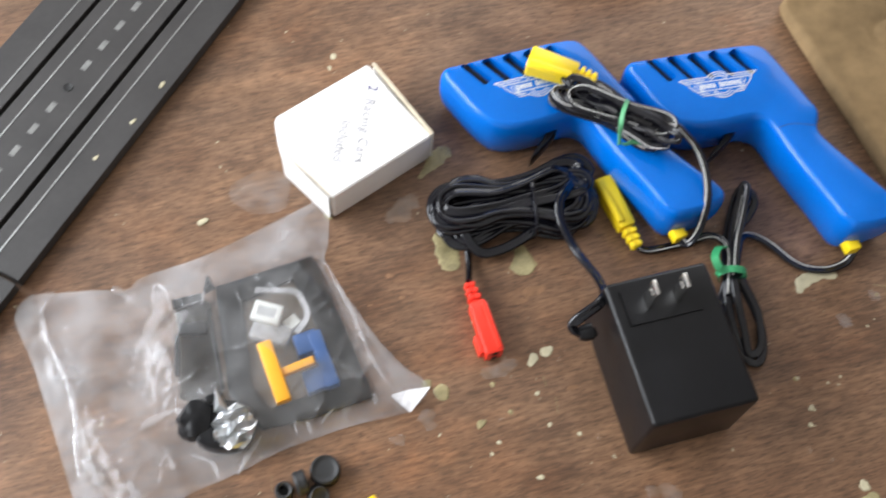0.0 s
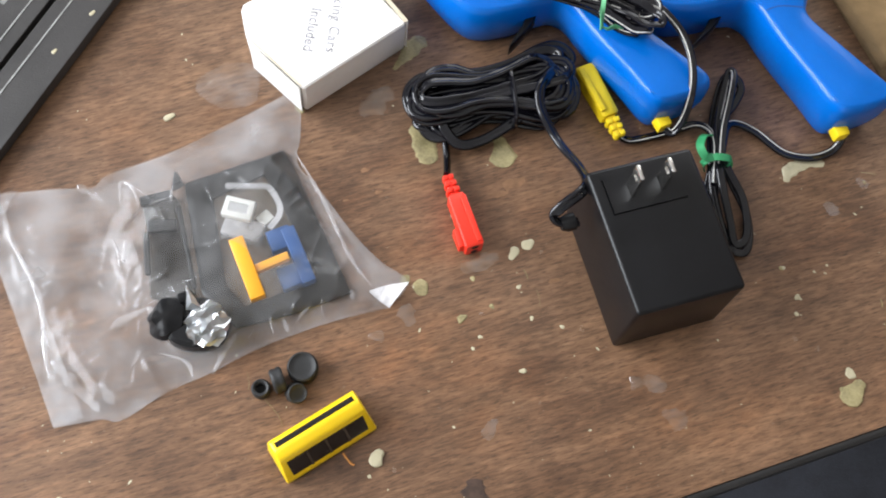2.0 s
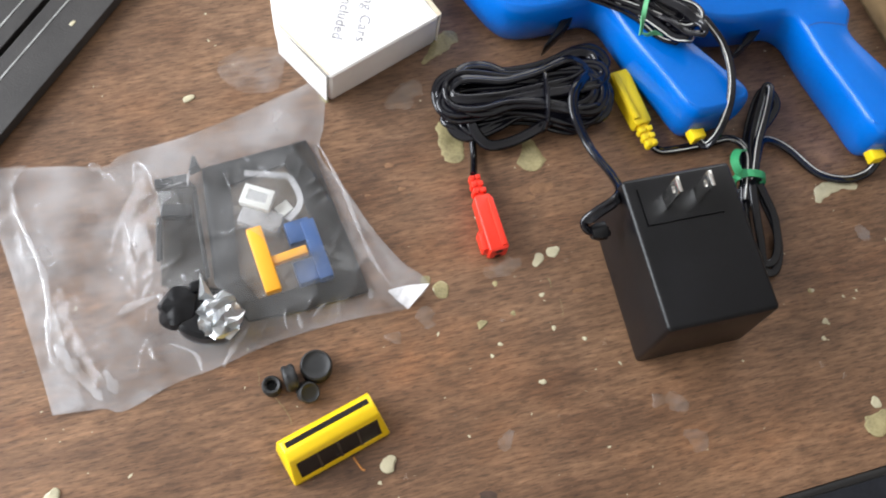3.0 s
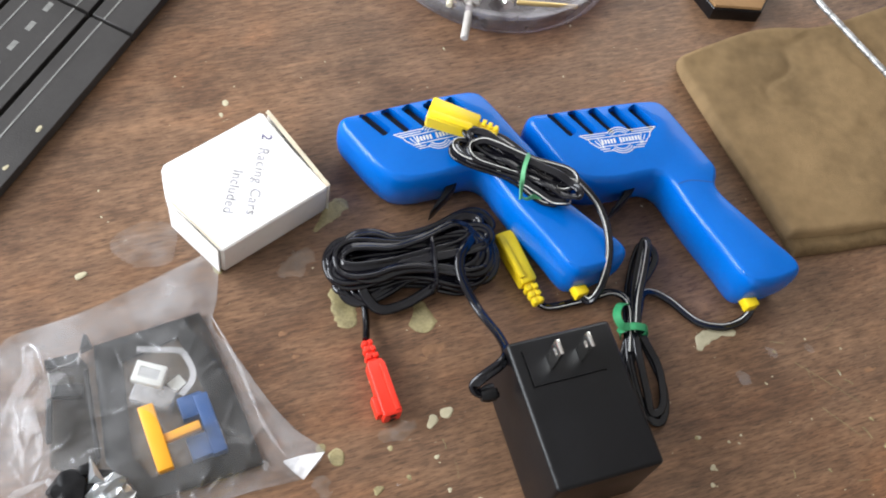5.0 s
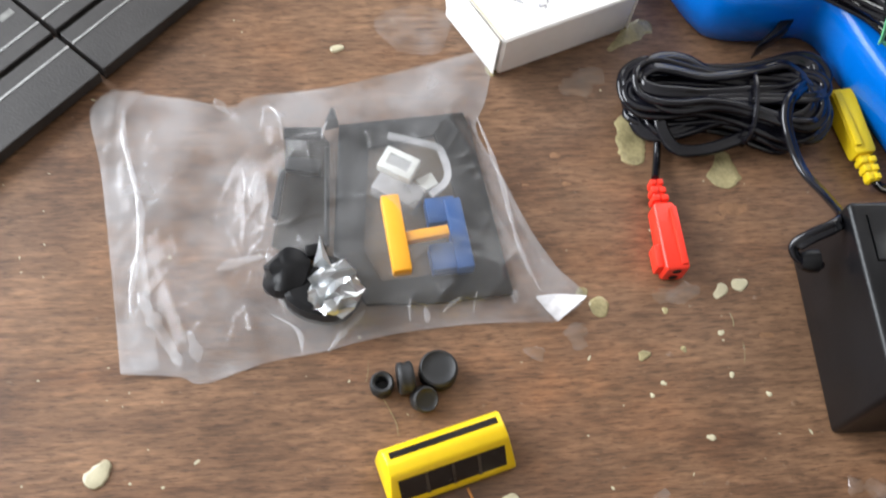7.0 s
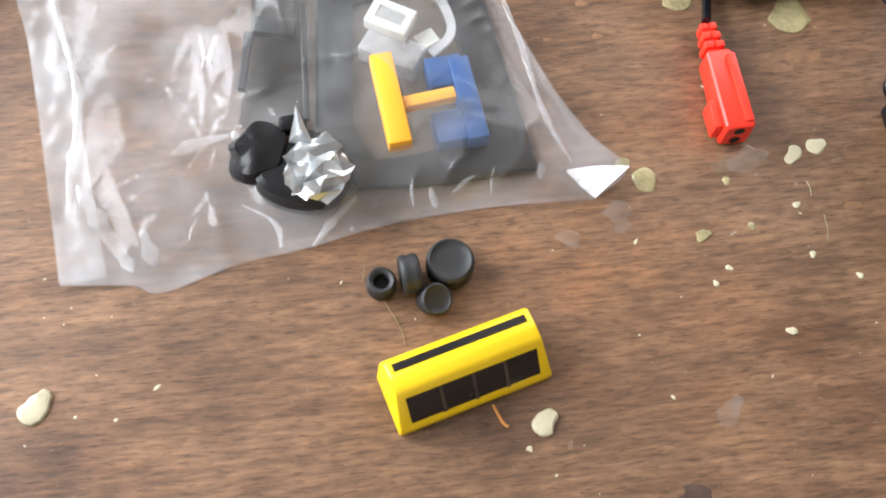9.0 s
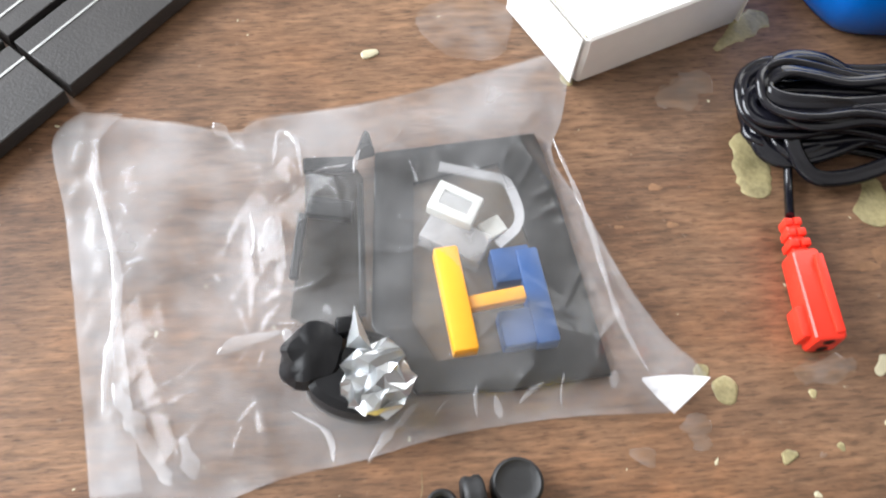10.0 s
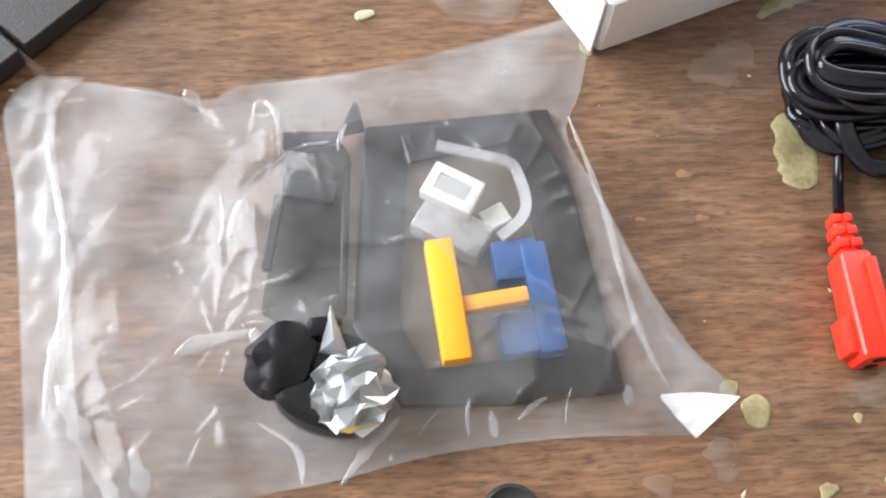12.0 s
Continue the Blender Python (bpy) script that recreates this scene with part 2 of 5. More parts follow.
GREY_TUBE = mat("grey_plastic_tube", (0.5, 0.47, 0.44), 0.35)
CREAM_TUBE = mat("cream_plastic_tube", (0.66, 0.6, 0.45), 0.4)
BRASS = mat("brass_needle", (0.75, 0.56, 0.25), 0.3, 1.0)


# ---- builders ----
def world_of(ob):
    m = ob.matrix_parent_inverse @ ob.matrix_basis
    return world_of(ob.parent) @ m if ob.parent else ob.matrix_basis.copy()


def finish(me, material, angle=38):
    me.materials.append(material)
    for p in me.polygons:
        p.use_smooth = True
    me.set_sharp_from_angle(angle=radians(angle))


def part(name, bm, material, parent=None, label="", angle=38):
    """Links a bmesh, given in world metres, as one mesh object under a thing or a part."""
    bmesh.ops.recalc_face_normals(bm, faces=bm.faces[:])
    bm.normal_update()
    if any(e.is_boundary for e in bm.edges) and sum(f.normal.z * f.calc_area() for f in bm.faces) < 0:
        bmesh.ops.reverse_faces(bm, faces=bm.faces[:])
    me = bpy.data.meshes.new(name)
    bm.to_mesh(me)
    bm.free()
    finish(me, material, angle)
    ob = new(name, me)
    if parent is not None:
        ob.parent = parent
        ob.matrix_parent_inverse = world_of(parent).inverted()
    if label:
        tagged(ob, label=label)
    return ob


def thing(name, x, y, z, label, category, group="", rz=0.0):
    ob = new(name)
    ob.empty_display_size = 0.01
    ob.matrix_basis = pose(x, y, z, 0, 0, rz)
    return tagged(ob, label, category, group)


def shift(ob, dx, dy):
    """Slides a built thing with its parts over the table, in millimetres."""
    ob.matrix_basis = pose(dx / 1000, dy / 1000, 0) @ ob.matrix_basis
    return ob


def box_bm(m, sx, sy, sz, bevel=0.0, segments=2, taper=1.0):
    """A box centred on the pose m, with rounded edges; taper scales its top."""
    bm = bmesh.new()
    bmesh.ops.create_cube(bm, size=1.0)
    for v in bm.verts:
        k = taper if v.co.z > 0 else 1.0
        v.co = Vector((v.co.x * sx * k, v.co.y * sy * k, v.co.z * sz))
    if bevel:
        bmesh.ops.bevel(bm, geom=bm.edges[:], offset=bevel, segments=segments, profile=0.5, affect="EDGES")
    bm.transform(m)
    return bm


def join_bm(*bms):
    out = bmesh.new()
    for b in bms:
        me = bpy.data.meshes.new("joint")
        b.to_mesh(me)
        b.free()
        out.from_mesh(me)
        bpy.data.meshes.remove(me)
    return out


def chaikin(pts, times=2, closed=True):
    for _ in range(times):
        res = []
        n = len(pts)
        for i in range(n if closed else n - 1):
            a, b = Vector(pts[i]), Vector(pts[(i + 1) % n])
            res += [a * 0.75 + b * 0.25, a * 0.25 + b * 0.75]
        if not closed:
            res = [Vector(pts[0])] + res + [Vector(pts[-1])]
        pts = res
    return [Vector(p) for p in pts]


def layered(poly, layers):
    """A closed outline carried up through (z, inset) layers and capped at both ends."""
    n = len(poly)
    area = sum(poly[i].x * poly[(i + 1) % n].y - poly[(i + 1) % n].x * poly[i].y for i in range(n))
    sign = 1 if area > 0 else -1
    normals = []
    for i in range(n):
        d = (poly[(i + 1) % n] - poly[i - 1]).normalized()
        normals.append(Vector((-d.y, d.x)) * sign)
    bm = bmesh.new()
    rings = []
    for z, inset in layers:
        rings.append([bm.verts.new((poly[i].x + normals[i].x * inset, poly[i].y + normals[i].y * inset, z)) for i in range(n)])
    for a, b in zip(rings, rings[1:]):
        for i in range(n):
            bm.faces.new((a[i], a[(i + 1) % n], b[(i + 1) % n], b[i]))
    caps = [bm.faces.new(rings[0][::-1]), bm.faces.new(rings[-1])]
    bmesh.ops.triangulate(bm, faces=caps)
    return bm


def catmull(pts, steps=8, closed=False):
    pts = [Vector(p) for p in pts]
    n = len(pts)
    res = []
    for i in range(n if closed else n - 1):
        if closed:
            a, b, c, d = pts[i - 1], pts[i], pts[(i + 1) % n], pts[(i + 2) % n]
        else:
            a, b, c, d = pts[max(i - 1, 0)], pts[i], pts[i + 1], pts[min(i + 2, n - 1)]
        for k in range(steps):
            t = k / steps
            res.append(0.5 * ((2 * b) + (c - a) * t + (2 * a - 5 * b + 4 * c - d) * t * t + (3 * b - a - 3 * c + d) * t ** 3))
    if not closed:
        res.append(pts[-1])
    return res


def sweep(path, section, closed=False, roll=0.0, shift=(0.0, 0.0)):
    """Carries a closed section (side, up) along a path; the section stays roughly level."""
    bm = bmesh.new()
    rings = []
    n, k = len(path), len(section)
    for i in range(n):
        a = path[i - 1] if (closed or i) else path[0]
        b = path[(i + 1) % n] if (closed or i < n - 1) else path[-1]
        d = (b - a).normalized() if (b - a).length > 1e-9 else Vector((1, 0, 0))
        side = d.cross(Vector((0, 0, 1)))
        side = side.normalized() if side.length > 0.05 else Vector((1, 0, 0))
        up = side.cross(d).normalized()
        r = roll if isinstance(roll, float) else roll(i / n)
        c, s = math.cos(r), math.sin(r)
        s2, u2 = side * c + up * s, up * c - side * s
        rings.append([bm.verts.new(path[i] + s2 * (x + shift[0]) + u2 * (y + shift[1])) for x, y in section])
    for i in range(n if closed else n - 1):
        p, q = rings[i], rings[(i + 1) % n]
        for j in range(k):
            bm.faces.new((p[j], p[(j + 1) % k], q[(j + 1) % k], q[j]))
    if not closed:
        bm.faces.new(rings[0][::-1])
        bm.faces.new(rings[-1])
    return bm


def circle(r, n=10):
    return [(r * math.cos(2 * math.pi * i / n), r * math.sin(2 * math.pi * i / n)) for i in range(n)]


def twin(r, n=7):
    """The section of a two-wire flat cord."""
    res = []
    for cx, start in ((r * 0.92, -140), (-r * 0.92, 40)):
        for i in range(n):
            a = radians(start + 280 * i / (n - 1))
            res.append((cx + r * math.cos(a), r * math.sin(a)))
    return res


def lathe(profile, m, n=28):
    """Turns (radius, height) points about z; the first and last may lie on the axis."""
    bm = bmesh.new()
    rings = []
    for r, z in profile:
        if r < 1e-6:
            rings.append([bm.verts.new((0, 0, z))])
        else:
            rings.append([bm.verts.new((r * math.cos(2 * math.pi * i / n), r * math.sin(2 * math.pi * i / n), z)) for i in range(n)])
    for a, b in zip(rings, rings[1:]):
        for i in range(n):
            j = (i + 1) % n
            if len(a) == 1 and len(b) > 1:
                bm.faces.new((a[0], b[i], b[j]))
            elif len(b) == 1 and len(a) > 1:
                bm.faces.new((a[i], b[0], a[j]))
            elif len(a) > 1:
                bm.faces.new((a[i], a[j], b[j], b[i]))
    bm.transform(m)
    return bm


def carved(bm, cutters, solver="EXACT"):
    """The bmesh with the cutters' volumes taken out of it."""
    def temp(b):
        bmesh.ops.recalc_face_normals(b, faces=b.faces[:])
        me = bpy.data.meshes.new("temp")
        b.to_mesh(me)
        b.free()
        return new("temp", me)
    base = temp(bm)
    tools = [temp(c) for c in cutters]
    for t in tools:
        mod = base.modifiers.new("cut", "BOOLEAN")
        mod.operation, mod.object, mod.solver = "DIFFERENCE", t, solver
    dg = bpy.context.evaluated_depsgraph_get()
    dg.update()
    me = bpy.data.meshes.new_from_object(base.evaluated_get(dg))
    out = bmesh.new()
    out.from_mesh(me)
    for o in (base, *tools):
        old = o.data
        bpy.data.objects.remove(o)
        bpy.data.meshes.remove(old)
    bpy.data.meshes.remove(me)
    return out


def mm(x, y, z=0.0):
    return Vector((x / 1000, y / 1000, z / 1000))


def along(x, y, z, dx, dy, rx=0.0, ry=0.0):
    """A pose in millimetres whose local x runs along (dx, dy)."""
    return pose(x / 1000, y / 1000, z / 1000, 0, 0, math.degrees(math.atan2(dy, dx))) @ pose(0, 0, 0, rx, ry, 0)


# ---- the room ----
def slab(name, lo, hi, material, kind="structure", label="", category=""):
    c = [(a + b) / 2 for a, b in zip(lo, hi)]
    ob = part(name, box_bm(pose(*c), *[b - a for a, b in zip(lo, hi)]), material)
    return tagged(ob, label, category, kind=kind)


FLOOR_Z = -0.74
slab("floor", (-1.6, -1.8, FLOOR_Z - 0.1), (2.2, 2.1, FLOOR_Z), FLOOR, label="dark blue-grey carpeted floor below the table", category="floor")
slab("ceiling", (-1.6, -1.8, 1.7), (2.2, 2.1, 1.8), PLASTER, label="plain white plaster ceiling", category="ceiling")
# Unseen walls: grey on the east dims the bounce, white on the south fills.
slab("wall_east", (2.1, -1.8, FLOOR_Z), (2.2, 2.1, 1.7), PAINT, label="unseen warm grey wall added to cut bounced light", category="wall")
slab("wall_south", (-1.6, -1.8, FLOOR_Z), (2.1, -1.7, 1.7), PLASTER, label="unseen white plaster wall added to bounce fill light", category="wall")


def wall_with_window(name, lo, hi, axis, a0, a1, z0, z1):
    """A wall along axis (0: x, 1: y) with an opening from a0 to a1 and z0 to z1."""
    bms = []
    for (u0, u1, w0, w1) in ((lo[axis], a0, lo[2], hi[2]), (a1, hi[axis], lo[2], hi[2]), (a0, a1, lo[2], z0), (a0, a1, z1, hi[2])):
        l, h = list(lo), list(hi)
        l[axis], h[axis], l[2], h[2] = u0, u1, w0, w1
        c = [(p + q) / 2 for p, q in zip(l, h)]
        bms.append(box_bm(pose(*c), *[q - p for p, q in zip(l, h)]))
    return tagged(part(name, join_bm(*bms), PLASTER), "white plaster wall with a window opening", "wall", kind="structure")


wall_with_window("wall_west", (-1.6, -1.7, FLOOR_Z), (-1.5, 2.0, 1.7), 1, -0.7, 0.9, 0.15, 1.4)
wall_with_window("wall_north", (-1.6, 2.0, FLOOR_Z), (2.1, 2.1, 1.7), 0, -0.6, 1.3, 0.25, 1.45)

# ---- the table ----
EDGE_POINT, EDGE_DIR = Vector((0.1213, 0.0307)), Vector((0.905, 0.425))
IN_DIR = Vector((-0.425, 0.905))
table = thing("table", EDGE_POINT.x + IN_DIR.x * 0.38, EDGE_POINT.y + IN_DIR.y * 0.38, FLOOR_Z, "worn walnut-veneer table with glue drips and a black edge band", "table", rz=25.15)


def table_pose(along_m, in_m, z):
    p = EDGE_POINT + EDGE_DIR * along_m + IN_DIR * in_m
    return pose(p.x, p.y, z, 0, 0, 25.15)


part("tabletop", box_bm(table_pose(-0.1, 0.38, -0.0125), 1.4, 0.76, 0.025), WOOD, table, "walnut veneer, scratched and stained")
part("edge_band", box_bm(table_pose(-0.1, -0.0018, -0.0132), 1.404, 0.0036, 0.026, 0.0012), EDGE, table, "black plastic edge band")
part("edge_band", box_bm(table_pose(-0.1, 0.7618, -0.0132), 1.404, 0.0036, 0.026, 0.0012), EDGE, table, "black plastic edge band")
for a in (-0.72, 0.52):
    for b in (0.08, 0.68):
        part("leg", box_bm(table_pose(a, b, (FLOOR_Z - 0.025) / 2), 0.05, 0.05, -FLOOR_Z - 0.025, 0.004), EDGE, table)


# ---- slot track ----
TRACK_DIR = Vector((0.345, 0.9386))
TRACK_OUT = Vector((-0.9386, 0.345))
JOINT = Vector((-0.1215, 0.2770))
PIECE, WIDE, THICK = 0.1745, 0.0806, 0.0066


def track_piece(start):
    """One straight section whose right-hand far corner is at JOINT + start along the track."""
    o = JOINT + TRACK_DIR * start
    mid = o - TRACK_DIR * PIECE / 2 + TRACK_OUT * WIDE / 2
    ob = thing("track_section", mid.x, mid.y, 0, "dark grey slot-car track section with steel rails and white dashes", "slot track", "joined track sections")

    def strip(name, off, w, z0, z1, material, a0=0.0, a1=PIECE, label="", bevel=0.0):
        c = o - TRACK_DIR * (a0 + a1) / 2 + TRACK_OUT * off
        ang = math.degrees(math.atan2(TRACK_DIR.y, TRACK_DIR.x))
        return part(name, box_bm(pose(c.x, c.y, (z0 + z1) / 2, 0, 0, ang), a1 - a0, w, z1 - z0, bevel, 1), material, ob, label)

    g = 0.0008
    slots = (0.0226, WIDE - 0.0226)
    edges = [0.0] + [s + d for s in slots for d in (-0.0011, 0.0011)] + [WIDE]
    for i in range(0, 6, 2):
        lo, hi = edges[i], edges[i + 1]
        strip("roadway", (lo + hi) / 2, hi - lo, 0.0012, THICK, TRACK, g, PIECE - g, bevel=0.0003)
    strip("base", WIDE / 2, WIDE - 0.002, 0.0, 0.0014, RECESS_BLACK, g, PIECE - g, "black slot bottom")
    for off in (0.0153, 0.0302, WIDE - 0.0302, WIDE - 0.0153):
        strip("rail", off, 0.0007, THICK - 0.0008, THICK + 0.0002, RAIL, g, PIECE - g, "thin steel rail")
    for i in range(13):
        a = 0.0065 + i * 0.0131 - 0.003
        if abs(a + 0.003 - 0.0858) < 0.004:
            continue
        strip("dash", WIDE / 2, 0.0026, THICK - 0.0004, THICK + 0.00008, MARK, a, a + 0.0056, "worn white dash")
    # The screw hole's shade is a black disc on the roadway.
    hole = o - TRACK_DIR * 0.0858 + TRACK_OUT * (WIDE / 2)
    part("screw_hole_disc", lathe([(0.0, 0.0), (0.0013, 0.0), (0.0022, 0.00025), (0.0024, 0.0)], pose(hole.x, hole.y, THICK + 0.00002), 16), RECESS_BLACK, ob, "black disc standing for the shade in a screw hole")
    return ob


for start in (PIECE, 0.0, -PIECE):
    track_piece(start)

# ---- white card box ----
card_box = thing("card_box", -0.057, 0.203, 0, "small white card box with handwriting and yellowed edges", "card box")
outline = [Vector((x / 1000, y / 1000)) for x, y in
           ((-88.4, 202.9), (-88.8, 199.7), (-86.3, 192.5), (-83.1, 185.9), (-78.2, 182.0), (-68.4, 175.3), (-57.7, 167.1), (-56.2, 167.2), (-37.5, 185.7), (-20.0, 203.1), (-19.6, 205.0), (-35.9, 219.9), (-52.3, 236.3), (-54.3, 236.4), (-71.3, 219.7))]
TOP = 0.0198
part("body", layered(outline, [(0.0004, 0.0008), (0.001, 0.0003), (0.012, 0.0), (TOP - 0.0006, 0.0001), (TOP, 0.0008)]), CARD, card_box)
part("flap", box_bm(along(-34.9, 221.4, 10.2, -31.5, 32.3), 0.0462, 0.0007, 0.0204, 0.0003, 1), CARD, card_box, "yellowed tuck flap standing slightly open")
part("flap_edge", box_bm(along(-35.1, 220.9, 20.3, -31.5, 32.3), 0.0455, 0.0018, 0.0003), CARD_EDGE, card_box, "yellowed worn card edge")
part("flap", box_bm(along(-70.6, 175.6, 10, -23.9, 18.0), 0.0305, 0.0006, 0.0196, 0.0003, 1), CARD, card_box, "tuck flap at the dented corner")
part("flap_edge", box_bm(along(-70.0, 176.7, 19.9, -23.9, 18.0), 0.030, 0.0005, 0.0003), CARD_EDGE, card_box, "yellowed worn card edge")


def writing(name, text, size, m, material, parent, label, spread=1.0):
    cu = bpy.data.curves.new(name, "FONT")
    cu.body, cu.size, cu.extrude, cu.space_character = text, size, 0.00003, spread
    ob = new(name, cu)
    dg = bpy.context.evaluated_depsgraph_get()
    dg.update()
    me = bpy.data.meshes.new_from_object(ob.evaluated_get(dg))
    bpy.data.objects.remove(ob)
    bm = bmesh.new()
    bm.from_mesh(me)
    bpy.data.meshes.remove(me)
    bm.transform(m)
    return part(name, bm, material, parent, label)


writing("handwriting", "2", 0.0062, pose(-0.0510, 0.2258, TOP + 0.0001, 0, 0, -89.5), INK, card_box, "dark handwritten ink", 1.12)
writing("handwriting", "Racing Cars", 0.0062, pose(-0.0510, 0.2186, TOP + 0.0001, 0, 0, -89.5), INK_FADED, card_box, "nearly faded handwritten ink", 1.12)
writing("handwriting", "Included", 0.0062, pose(-0.0596, 0.2058, TOP + 0.0001, 0, 0, -91.5), INK_FADED, card_box, "faded handwritten ink", 1.02)

shift(card_box, -0.7, 0.5)


# ---- hand controllers ----
PROFILE = [(-21.5, 232), (-20.6, 228), (-16, 223.5), (-4.5, 212), (3, 207), (8.5, 205.6), (16.4, 206.8), (27.6, 211.6), (36, 216.6), (41.5, 219.2), (46.5, 217), (53, 208.6), (60.6, 200),
           (74, 186.6), (81, 178.6), (84.6, 175.8), (89, 174.8), (98, 178.6), (106.5, 184.5), (109.4, 188), (108.6, 192.5), (104, 196.5), (97.5, 200.4), (84, 209.6), (75, 215.6), (70.2, 219.4), (68.6, 222.4), (69.2, 228), (68.4, 232), (62, 238), (43, 258), (37.5, 260.4), (31, 259),
           (10, 249.4), (-15, 237), (-19.6, 235)]
CTRL_TOP = 27.5


def controller():
    ob = thing("hand_controller", 0.045, 0.215, 0, "bright blue plastic slot-car hand controller lying on its side", "controller", "two hand controllers")
    poly = chaikin([Vector((x / 1000, y / 1000)) for x, y in PROFILE], 2)
    lay = [(0.3, 4.2), (1.2, 3.2), (3.5, 2.0), (7.5, 0.8), (13.8, 0.0), (20.5, 0.1), (23.6, 0.5), (25.4, 1.1), (26.6, 1.9), (27.3, 2.7), (CTRL_TOP, 3.3)]
    shell = layered(poly, [(z / 1000, i / 1000) for z, i in lay])
    cuts = []
    for i in range(5):
        x0, y0 = -11.0 + 9.05 * i, 236.2 + 3.6 * i
        cuts.append(box_bm(along(x0 + 5.6, y0 - 3.4, 22, 11.7, -8.0), 0.0152, 0.0052, 0.02, 0.0008, 1))
    part("body", carved(shell, cuts), BLUE, ob, angle=50)
    # Added black sheet: paints the shade of the hollow body behind the vents.
    part("vent_shade_panel", box_bm(along(13.6, 241.0, 22.6, 9.05, 3.6), 0.052, 0.0135, 0.001), RECESS_BLACK, ob, "black sheet standing for the shade inside the vents")
    # Thin darker-blue strip paints the shade of the recessed seam.
    seam = [mm(x, y, CTRL_TOP - 0.1) for x, y in ((50.5, 216), (56, 219.5), (66, 221.5))]
    part("grip_seam", sweep(catmull(seam, 6), [(-0.00025, -0.0002), (0.00025, -0.0002), (0.00025, 0.00016), (-0.00025, 0.00016)]), BLUE_GROOVE, ob, "seam above the grip, its groove shade drawn in dark blue")
    part("screw_boss", lathe([(0.0, 0.0003), (0.0016, 0.0003), (0.002, 0.0005), (0.0024, 0.0)], pose(0.0845, 0.181, CTRL_TOP / 1000 - 0.0006), 18), BLUE, ob)
    part("trigger", layered(chaikin([Vector((x / 1000, y / 1000)) for x, y in ((29.5, 222), (36, 221), (33, 212), (27.5, 203), (24.4, 198.5), (23.8, 198.8), (25.8, 204), (29.6, 212))], 1), [(0.0095, 0.0004), (0.0102, 0.0), (0.0165, 0.0), (0.0172, 0.0004)]), BLACK, ob, "black finger trigger")
    part("strain_relief", box_bm(along(91.5, 176.2, 11, 0.5, -0.86), 0.0085, 0.006, 0.006, 0.0008, 2), YELLOW, ob, "yellow cord collar")
    # winged badge, drawn as plain shapes
    ax, up = Vector((31.6, 14.9)).normalized(), Vector((-14.9, 31.6)).normalized()
    mid = Vector((22.2, 231.6))

    def spot(u, v):
        p = mid + ax * u + up * v
        return mm(p.x, p.y, CTRL_TOP + 0.08)

    ring = [(-0.00018, -0.00008), (0.00018, -0.00008), (0.00018, 0.00008), (-0.00018, 0.00008)]
    lines = []
    for r in (4.6, 5.7, 6.8):
        for a0 in (38, 218):
            lines.append(("badge_ring", [spot(r * math.cos(radians(a)), r * math.sin(radians(a))) for a in range(a0, a0 + 105, 8)]))
    for sgn in (-1, 1):
        for r0, r1, v in ((5.0, 18.6, 4.7), (6.4, 17.4, 3.6), (7.6, 16.2, 2.5), (9.8, 11.8, -2.6), (6.4, 11.0, -3.7), (5.2, 9.9, -4.8)):
            lines.append(("badge_feather", [spot(sgn * r0, v), spot(sgn * r1, v)]))
        for q in (((18.6, 4.7), (15.2, 2.4), (14.4, 0.4), (11.6, -2.4)), ((12.2, 1.2), (10.2, -2.2), (8.6, -3.2))):
            lines.append(("badge_wing_edge", [spot(sgn * u, v) for u, v in q]))
        lines.append(("badge_edge", [spot(sgn * 10.6, 2.2), spot(sgn * 9.2, -2.1)]))
    for v in (2.4, -2.3):
        lines.append(("badge_edge", [spot(-10.4, v), spot(10.4, v)]))
    for nm, p in lines:
        part(nm, sweep(p, ring, False), STRIPE, ob, "white printed line of a winged badge")
    for i in range(13):
        if i == 5:
            continue
        c = spot(-8.9 + 1.48 * i, 0.05)
        part("badge_bar", box_bm(along(c.x * 1000, c.y * 1000, CTRL_TOP + 0.08, ax.x, ax.y), 0.00085, 0.0023 if i not in (0, 6) else 0.0029, 0.00014), STRIPE, ob, "plain white bar on the badge")
    return ob


ctrl_a = controller()
ctrl_b = copy_thing(ctrl_a, pose(0.1231, 0.2262, 0, 0, 0, -5.8))
tagged(ctrl_a, label="blue hand controller with bundled cord and yellow plug on top")
tagged(ctrl_b, label="blue hand controller beside the suede, cord bundled on the table")

CORD_R = 0.00095


def cord(points, parent, name="cord", stripe=True, r=CORD_R, roll=0.0, closed=False, steps=8, label=""):
    path = catmull([mm(*p) for p in points], steps, closed)
    ob = part(name, sweep(path, twin(r), closed, roll), CORD, parent, label, angle=60)
    if stripe:
        part("stripe", sweep(path, circle(r * 0.24, 6), closed, roll, (r * 0.95, r * 0.92)), STRIPE, ob, "white tracer stripe")
    return ob


